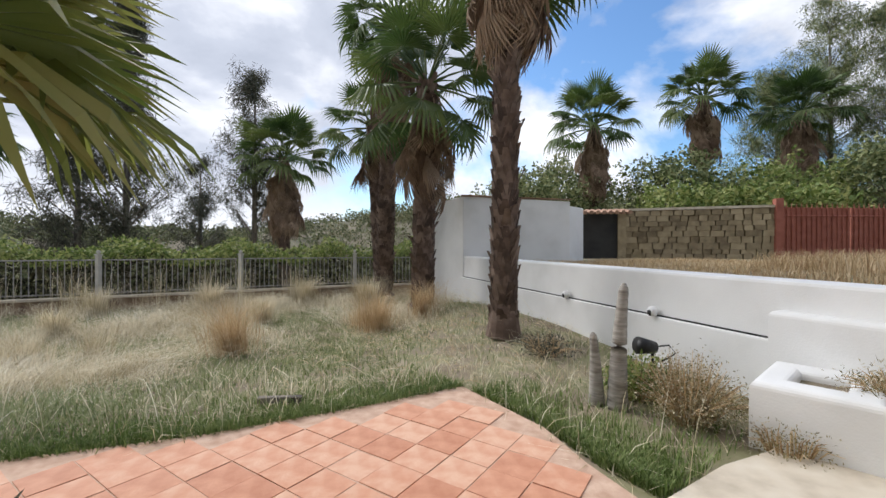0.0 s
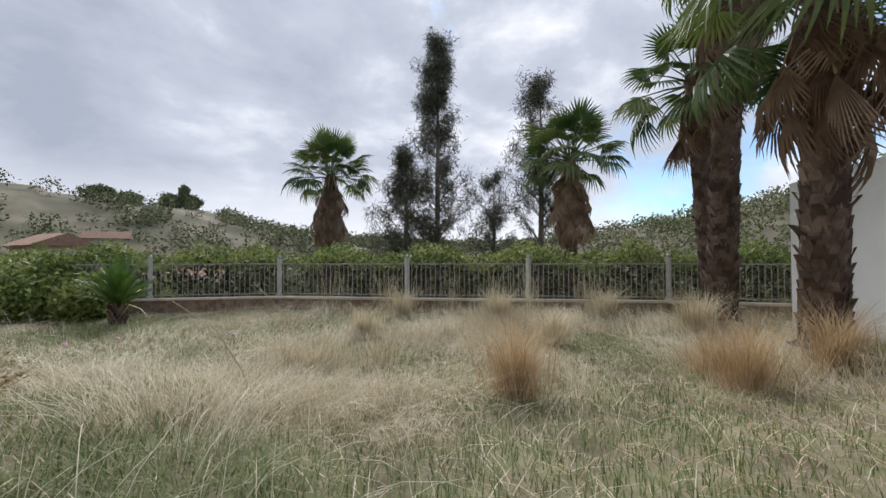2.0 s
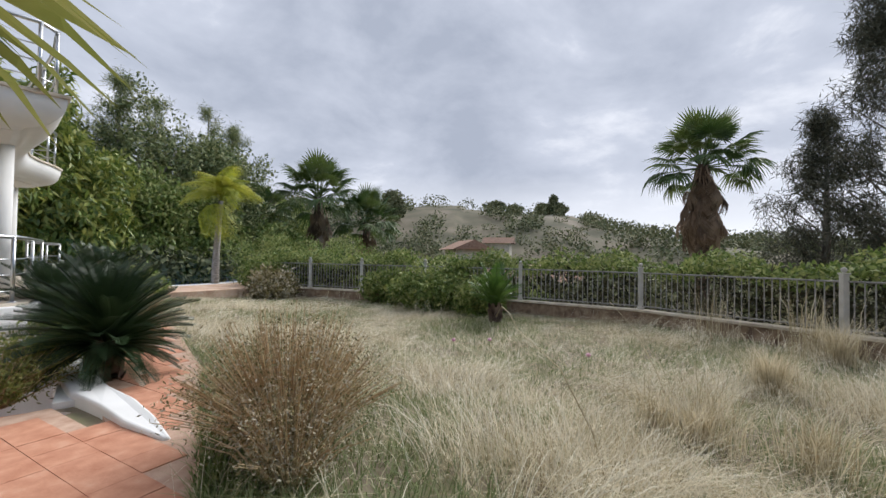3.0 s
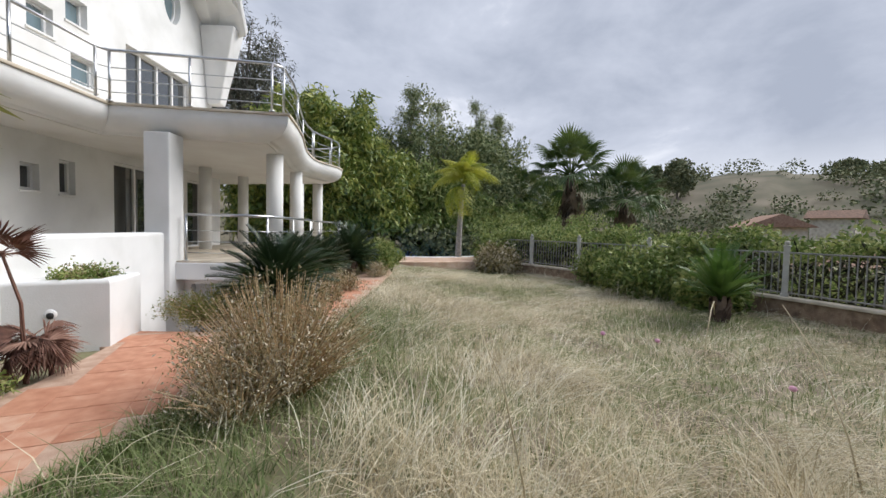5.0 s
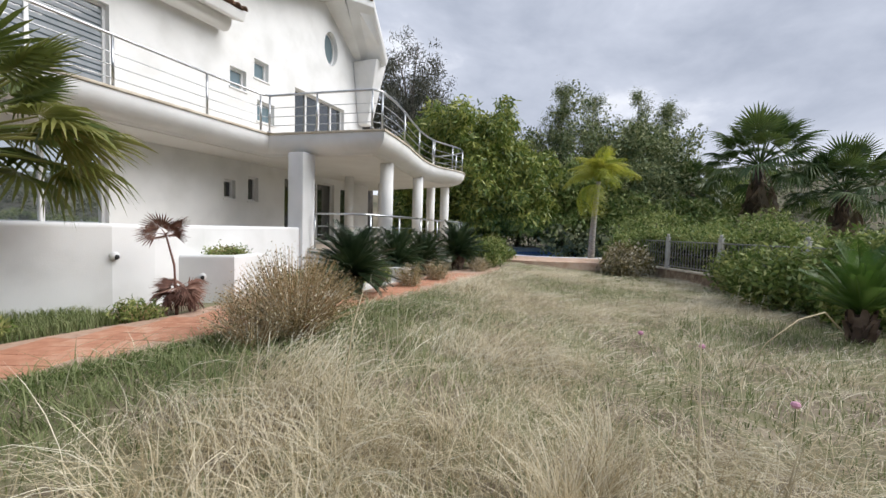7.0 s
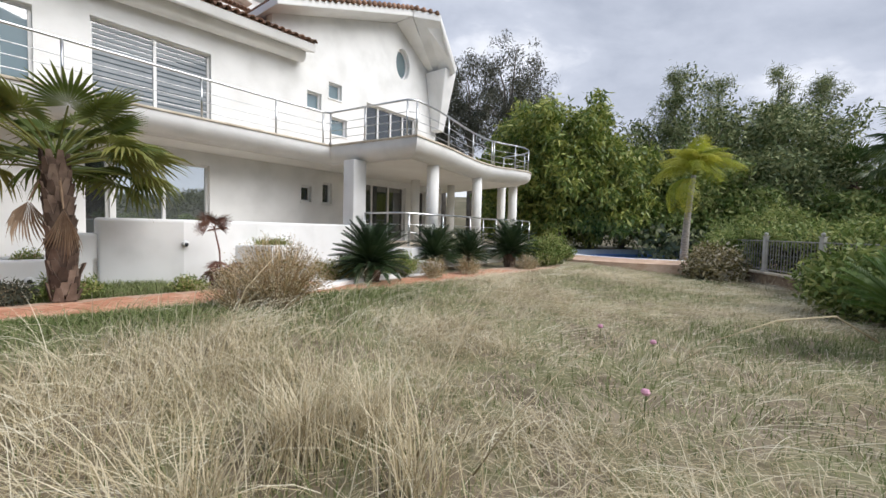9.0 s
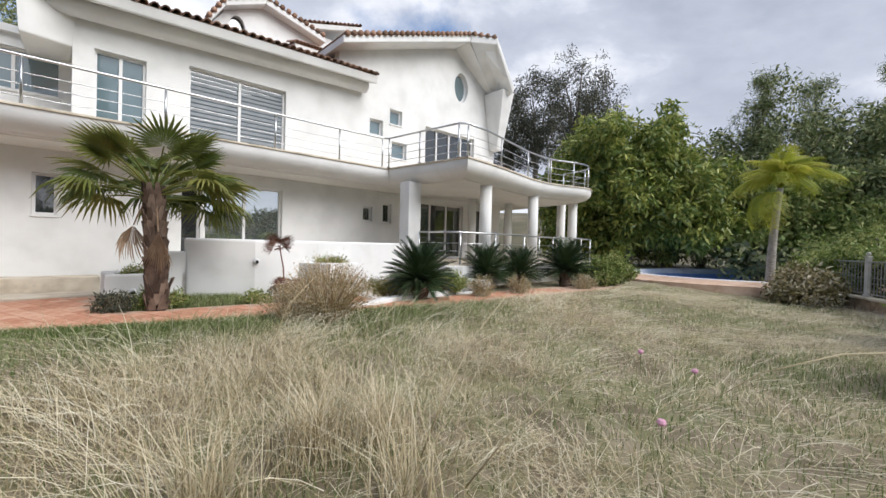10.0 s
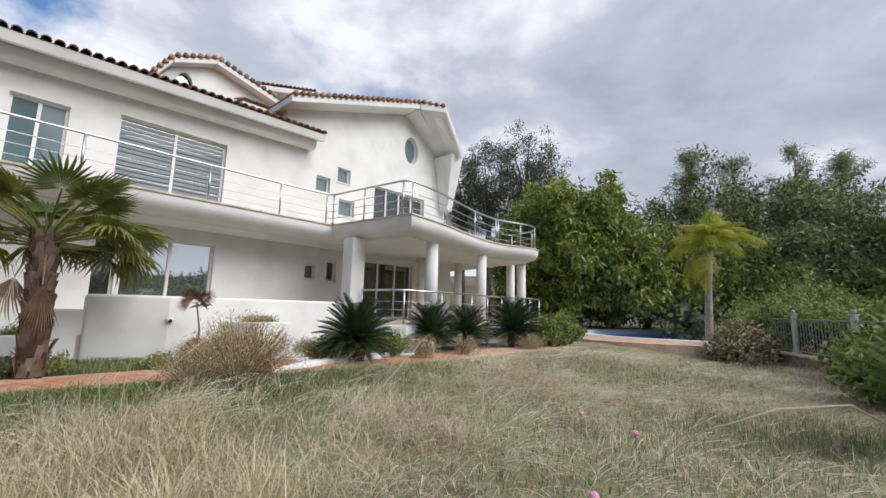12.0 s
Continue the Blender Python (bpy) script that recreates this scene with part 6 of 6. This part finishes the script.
def build_grass():
    rng = np.random.default_rng(21)
    # dry standing grass, in drifts
    x, y, z, nz, lie, o = sample(rng, 520000)
    bare, west, verge, corner = zones(x, y, o)
    dist = np.hypot(x + 5.5, y - 8.0)
    share = np.clip(0.28 + 1.3 * nz, 0.03, 0.9) * np.clip(1.25 - dist / 16, 0.3, 1) * (1 - 0.75 * bare) * (1 - 0.72 * west) * (1 - 0.8 * verge) * (1 - 0.9 * corner)
    keep = rng.uniform(size=len(x)) < share
    x, y, z, nz, west, bare = x[keep], y[keep], z[keep], nz[keep], west[keep], bare[keep]
    hgt = (0.14 + 0.34 * np.clip(nz + 0.2, 0, 0.8)) * (1 - 0.35 * west) * (1 - 0.35 * bare)
    V = blades(rng, x, y, z, hgt * 0.85, 1.4 + 1.3 * west, 0.0056, 0.25 + 0.4 * west)
    thing("dry_grass", blades_mesh("dry_grass", V, M["drygrass"]), "long straw-coloured dry grass leaning over the lawn", "grass", kind="stuff")
    # matted fallen straw
    x, y, z, nz, lie, o = sample(rng, 330000)
    bare, west, verge, corner = zones(x, y, o)
    keep = rng.uniform(size=len(x)) < np.clip(0.3 + (-x - 3) / 8, 0.16, 0.8) * np.clip(0.7 + 0.9 * nz, 0.2, 1) * (1 - 0.7 * verge) * (1 - 0.8 * corner)
    x, y, z = x[keep], y[keep], z[keep]
    V = blades(rng, x, y, z, np.full(len(x), 0.09), 3.6, 0.007, 0.9)
    thing("matted_straw", blades_mesh("matted_straw", V, M["drygrass"]), "flattened matted dry straw on the lawn", "grass", kind="stuff")
    # long stems laid over in swathes
    x, y, z, nz, lie, o = sample(rng, 66000, 0.10, 22)
    bare, west, verge, corner = zones(x, y, o)
    k = rng.uniform(size=len(x)) < np.clip(0.75 + 1.0 * nz, 0.2, 1) * (1 - 0.96 * bare) * (1 - 0.1 * verge) * (1 - 0.7 * corner)
    x, y, z, lie, west = x[k], y[k], z[k], lie[k], west[k]
    V = strands(rng, x, y, z + 0.03, 0.72 - 0.25 * west, lie, 0.38, 0.95 - 0.55 * west, -0.45 + 0.3 * west, 0.0044)
    thing("laid_stems", strands_mesh("laid_stems", V, M["palestraw"]), "long pale dry stems laid over in swathes", "grass", kind="stuff")
    # stems still standing, in loose sheaves
    x, y, z, nz, lie, o = sample(rng, 17000, 0.13, 14)
    bare, west, verge, corner = zones(x, y, o)
    k = rng.uniform(size=len(x)) < np.clip(0.5 + 1.6 * nz, 0.05, 1) * (1 - 0.7 * west) * (1 - 0.92 * bare) * (1 - corner)
    x, y, z, lie = x[k], y[k], z[k], lie[k]
    V = strands(rng, x, y, z, np.full(len(x), 0.62), lie, 0.6, 1.25, 0.75, 0.0048)
    thing("standing_stems", strands_mesh("standing_stems", V, M["palestraw"]), "thin pale dry stems standing in loose sheaves", "grass", kind="stuff")
    # red-brown litter towards the wall
    x, y, z, nz, lie, o = sample(rng, 60000)
    k = rng.uniform(size=len(x)) < np.clip(1.1 - np.hypot((x + 2.2) / 2.0, (y - 8.6) / 2.6), 0, 0.7) + 0.12 * ((x > -4) & (y > 9))
    x, y, z, lie = x[k], y[k], z[k], lie[k]
    V = strands(rng, x, y, z + 0.01, np.full(len(x), 0.24), lie, 1.4, 0.5, -0.3, 0.006, 3)
    thing("rusty_litter", strands_mesh("rusty_litter", V, M["rustgrass"]), "rusty dry litter and broken stems on thin soil", "litter", kind="stuff")
    # green undergrowth
    x, y, z, nz, lie, o = sample(rng, 460000)
    bare, west, verge, corner = zones(x, y, o)
    keep = rng.uniform(size=len(x)) < np.clip(np.clip(0.42 - 1.1 * nz, 0.10, 1) * np.where(x > -2.0, 0.45, 1) * (1 - 0.5 * west) + 0.4 * verge + 0.45 * corner, 0, 1)
    x, y, z, verge, corner = x[keep], y[keep], z[keep], verge[keep], corner[keep]
    V = blades(rng, x, y, z, 0.085 + 0.07 * verge + 0.03 * corner, 0.9 + 0.8 * verge, 0.007)
    thing("green_grass", blades_mesh("green_grass", V, M["greengrass"]), "short green grass growing through the dry lawn", "grass", kind="stuff")
    # fresh green strip along the paving
    X, Y = [], []
    edge_line = OUTER[:6]
    for line, k in ((edge_line, 15000), ([(-1.1, 6.35), (-0.5, 5.75), (-0.2, 5.25), (0.05, 4.98)], 5000)):
        seg = np.array(line)
        t = rng.uniform(0, len(seg) - 1.001, k)
        i = t.astype(int)
        f = (t - i)[:, None]
        p = seg[i] * (1 - f) + seg[i + 1] * f
        d = seg[i + 1] - seg[i]
        n = np.stack([d[:, 1], -d[:, 0]], 1) / np.linalg.norm(d, axis=1, keepdims=True)
        sgn = -1 if line is not edge_line else 1
        p = p + sgn * n * (rng.exponential(0.22, k) - 0.03)[:, None]
        X.append(p[:, 0])
        Y.append(p[:, 1])
    x, y = np.concatenate(X), np.concatenate(Y)
    z = np.array([gz(a, b) for a, b in zip(x, y)])
    thing("fresh_grass", blades_mesh("fresh_grass", blades(rng, x, y, z, np.full(len(x), 0.085), 0.7, 0.007), M["freshgrass"]), "fresh green grass along the edge of the paving", "grass", kind="stuff")
    # planting strip before the parapet
    n = 9000
    s, k = rng.uniform(-0.8, 2.5, n), rng.uniform(3.5, 4.75, n)
    x, y = U.x * s + NO.x * k, U.y * s + NO.y * k
    ok = ~((s > 1.15) & (k < 4.75)) & (k < 4.2 + 0.5 * (s < 1.2))
    x, y = x[ok], y[ok]
    thing("weedy_strip", blades_mesh("weedy_strip", blades(rng, x, y, np.full(len(x), -0.03), np.full(len(x), 0.13), 0.7, 0.009), M["greengrass"]), "weeds in the strip before the parapet", "weeds", kind="stuff")
    # dry grass on the raised ground
    n = 24000
    a, b = rng.uniform(0.2, 11, n), rng.uniform(0.45, 7.0, n)
    x, y = WALL_A.x + WALL_D.x * a + WALL_N.x * b, WALL_A.y + WALL_D.y * a + WALL_N.y * b
    ok = ~((x < 1.3) & (y > 12.5))
    x, y = x[ok], y[ok]
    tall = 0.09 + 0.2 * (np.hypot(x - 5.5, y - 9.0) < 2.6)
    thing("rust_grass", blades_mesh("rust_grass", blades(rng, x, y, np.full(len(x), 0.93), tall, 0.6, 0.01), M["rustgrass"]), "rust-coloured dry grass on the raised bed", "grass", kind="stuff")


def tuft(x, y, hgt, n, mat, label, seed, spread=0.12, lean=0.55, width=0.008):
    rng = np.random.default_rng(seed)
    r, a = np.abs(rng.normal(size=n)) * spread, rng.uniform(0, 6.28, n)
    px, py = x + r * np.cos(a), y + r * np.sin(a)
    V = blades(rng, px, py, np.full(n, gz(x, y)), np.full(n, hgt), lean, width)
    thing("grass_tuft", blades_mesh("grass_tuft", V, M[mat]), label, "grass tuft", "grass tufts")


build_grass()
for i, (x, y, hgt, n, mat) in enumerate(((-4.75, 8.0, 0.8, 620, "rustgrass"), (-3.2, 9.95, 0.75, 560, "rustgrass"), (-2.6, 11.2, 0.75, 560, "rustgrass"), (-3.7, 10.6, 0.5, 380, "rustgrass"), (-6.6, 7.6, 0.5, 260, "drygrass"), (-7.3, 6.7, 0.45, 260, "drygrass"),
                                         (-8.6, 8.6, 0.55, 700, "drygrass"), (-6.0, 10.6, 0.6, 700, "drygrass"), (-8.2, 11.8, 0.7, 800, "drygrass"), (-10.2, 10.6, 0.7, 700, "drygrass"), (-6.5, 13.4, 0.75, 900, "drygrass"), (-4.6, 13.2, 0.8, 900, "drygrass"), (-6.9, 6.9, 0.42, 500, "drygrass"),
                                         (-7.55, 7.35, 0.5, 150, "drygrass"))):
    tuft(x, y, hgt, n, mat, "golden dry grass tuft standing above the lawn" if mat == "rustgrass" else "pale dry grass tuft standing above the lawn", 200 + i, 0.16, 0.75, 0.007)
for i, (x, y) in enumerate(((-7.9, 12.6), (-8.8, 12.4), (-9.6, 11.7), (-7.0, 13.6), (-10.6, 10.4), (-11.8, 9.6))):
    tuft(x, y, 1.15, 90, "drygrass", "tall thin dry grass stalks by the fence", 240 + i, 0.25, 0.35, 0.006)


def stalk(pts, r, label):
    thing("grass_stalk", Mesh().tube(pts, [r * (1 - 0.7 * i / (len(pts) - 1)) for i in range(len(pts))], 5).data("grass_stalk", M["drygrass"], True), label, "grass stalk", "grass stalks")


stalk([(-12.9, 5.4, -0.1), (-12.2, 5.5, 0.22), (-11.4, 5.6, 0.20), (-10.6, 5.7, 0.02), (-10.2, 5.75, -0.2)], 0.012, "long dry palm stalk leaning from a cycad")
stalk([(-7.6, 7.0, -0.3), (-7.75, 6.9, 0.1), (-7.95, 6.75, 0.5), (-8.2, 6.55, 0.78)], 0.007, "tall dry grass stalk")
stalk([(-7.9, 7.2, -0.3), (-8.15, 7.15, 0.0), (-8.5, 7.05, 0.28), (-8.95, 6.9, 0.42)], 0.006, "tall dry grass stalk")
stalk([(-6.0, 5.9, -0.3), (-6.05, 5.8, 0.1), (-6.15, 5.6, 0.5), (-6.3, 5.3, 0.75)], 0.008, "tall dry grass stalk")


# ---- dry shrubs and weeds ----
def shrub(x, y, hgt, rad, mat, label, seed, stems=70, leaves=26, leaf=(0.035, 0.02), z=None):
    rng = np.random.default_rng(seed)
    z = gz(x, y) if z is None else z
    e = empty("shrub", (x, y, z), label, "shrub", "shrubs")
    m, P = Mesh(), []
    for i in range(stems):
        a, t = rng.uniform(0, 6.28), rng.uniform(0.1, 1) ** 0.7
        end = np.array((x + math.cos(a) * rad * t, y + math.sin(a) * rad * t, z + hgt * (1.02 - 0.55 * t * t) * rng.uniform(0.75, 1.1)))
        root = np.array((x + math.cos(a) * 0.08, y + math.sin(a) * 0.08, z - 0.03))
        mid = root * 0.45 + end * 0.55 + np.array((0, 0, 0.06))
        m.tube([root, mid, end], [0.007, 0.004, 0.0015], 4, False)
        f = rng.uniform(0.3, 1.0, leaves)[:, None]
        P.append(root * (1 - f) + end * f + rng.normal(size=(leaves, 3)) * 0.04)
    part("twig_mass", m.data("twig_mass", M["rustgrass"]), e)["kind"] = "stuff"
    part("foliage", quads_mesh("foliage", leaf_quads(rng, np.concatenate(P), leaf[0], leaf[1], -0.4), M[mat]), e)


shrub(-5.9, 3.75, 0.95, 0.78, "shrub", "big dry brown-green shrub with pale seed heads at the path's edge", 1, 480, 24, (0.03, 0.011))
shrub(-5.5, 3.95, 0.6, 0.5, "shrub", "dry brown shrub with seed heads at the path's edge", 2, 130, 34, (0.026, 0.010))
shrub(-8.3, 0.55, 0.5, 0.35, "shrub", "dry weed with pale seed heads beside the path", 3)
shrub(-9.2, -0.35, 0.5, 0.4, "shrub", "dry weed with pale seed heads beside the path", 4)
shrub(-11.2, -1.9, 0.45, 0.4, "shrub", "pinkish dry shrub near the pool path", 5, 80, 30)
shrub(-12.4, -3.4, 1.0, 0.9, "hedge", "rounded green shrub at the end of the bed", 6, 160, 60, (0.09, 0.04))
shrub(-11.9, -3.0, 0.8, 0.7, "hedge", "rounded green shrub at the end of the bed", 7, 120, 60, (0.09, 0.04))
shrub(-7.5, 0.2, 0.6, 0.6, "hedge", "green weeds around the cycads", 8, 90, 40, (0.06, 0.03))
shrub(-6.35, 0.95, 0.5, 0.75, "palmyellow", "light green feathery weed sprawling beside the cycad", 16, 130, 50, (0.05, 0.012))
shrub(0.55, 6.0, 0.5, 0.42, "shrub", "dry flowering weed before the white planter", 9, 170, 40, (0.022, 0.009))
shrub(0.35, 6.5, 0.35, 0.35, "hedge", "green weeds below the boundary wall", 10, 70, 30, (0.05, 0.02))
shrub(-0.35, 7.7, 0.26, 0.42, "greyleaf", "grey-green weeds below the boundary wall", 11, 60, 22, (0.04, 0.012))
shrub(0.95, 5.55, 0.22, 0.25, "shrub", "dry weed at the planter's foot", 12, 70, 26, (0.022, 0.008))
shrub(-3.05, 3.3, 0.35, 0.4, "hedge", "green weeds round the palm's foot", 13, 80, 30, (0.08, 0.02))
shrub(-2.7, 3.75, 0.3, 0.3, "greyleaf", "grey-green weeds round the palm's foot", 14, 60, 30, (0.08, 0.02))
shrub(-4.2, 2.5, 0.25, 0.3, "hedge", "low weeds before the parapet", 15, 50, 24, (0.06, 0.02))
for i, (s, k, z) in enumerate(((2.7, 4.3, 0.58), (2.9, 4.2, 0.58), (3.0, 4.3, 0.58), (-0.4, 2.9, 0.36))):
    p = H(s, k)
    shrub(p.x, p.y, 0.2, 0.22, "hedge" if i != 1 else "shrub", "small weeds in a planter", 30 + i, 40, 20, (0.05, 0.02), z)
shrub(1.55, 5.55, 0.22, 0.3, "shrub", "dry weeds in the white planter", 40, 90, 24, (0.04, 0.006), 0.32)
shrub(2.2, 5.9, 0.2, 0.25, "shrub", "dry weeds in the white planter", 41, 80, 24, (0.04, 0.006), 0.62)

# dead seedling palms by the planter
WITHER = [fan_leaf("dead_frond", M["wither"], 0.25, 0.75, 0.1, 18, 170, 0.1, seed=7), fan_leaf("dead_frond", M["wither"], 0.4, 0.8, 0.5, 16, 100, 0.4, seed=8)]
for x, y, hgt, n, seed in ((-4.6, 2.14, 0.34, 26, 3), (-4.45, 2.16, 1.02, 5, 4)):
    e = empty("dead_palm_seedling", (x, y, 0), "withered brown fan palm seedling beside the planter", "palm", "dead palm seedlings")
    part("stem", Mesh().tube([(x - 0.12, y, -0.05), (x - 0.1, y + 0.03, hgt * 0.6), (x, y, hgt)], [0.022, 0.014, 0.010], 6).data("stem", M["wither"]), e)
    rr = random.Random(seed)
    for i in range(n):
        o = new("dead_frond", WITHER[(i + 1) % 2 if n > 10 else 0])
        o.parent = e
        o.matrix_basis = aim(Vector((0, 0, hgt - 0.02)), i * 2.4, radians(rr.uniform(-75, 25) if n > 10 else rr.uniform(-10, 60)), rr.uniform(-1, 1), 0.36)
# pink flowers in the lawn
for x, y in ((-10.3, 5.2), (-10.0, 4.6), (-9.3, 6.6)):
    e = empty("pink_flower", (x, y, gz(x, y)), "small pink thistle-like flower in the grass", "flower", "pink flowers")
    part("stem", Mesh().tube([(x, y, gz(x, y) - 0.02), (x, y, gz(x, y) + 0.2)], 0.004, 5).data("stem", M["greengrass"]), e)
    part("bloom", Mesh().ball((x, y, gz(x, y) + 0.22), 0.035, 8, 0.8).data("bloom", M["flower"]), e)


# ---- the plan was drawn at 1 : G; bring all to true size ----
for me in bpy.data.meshes:
    me.transform(Matrix.Scale(G, 4))
for ob in scene.objects:
    if ob.type in ('MESH', 'EMPTY'):
        ob.location = ob.location * G
        mi = ob.matrix_parent_inverse.copy()
        mi.translation = mi.translation * G
        ob.matrix_parent_inverse = mi
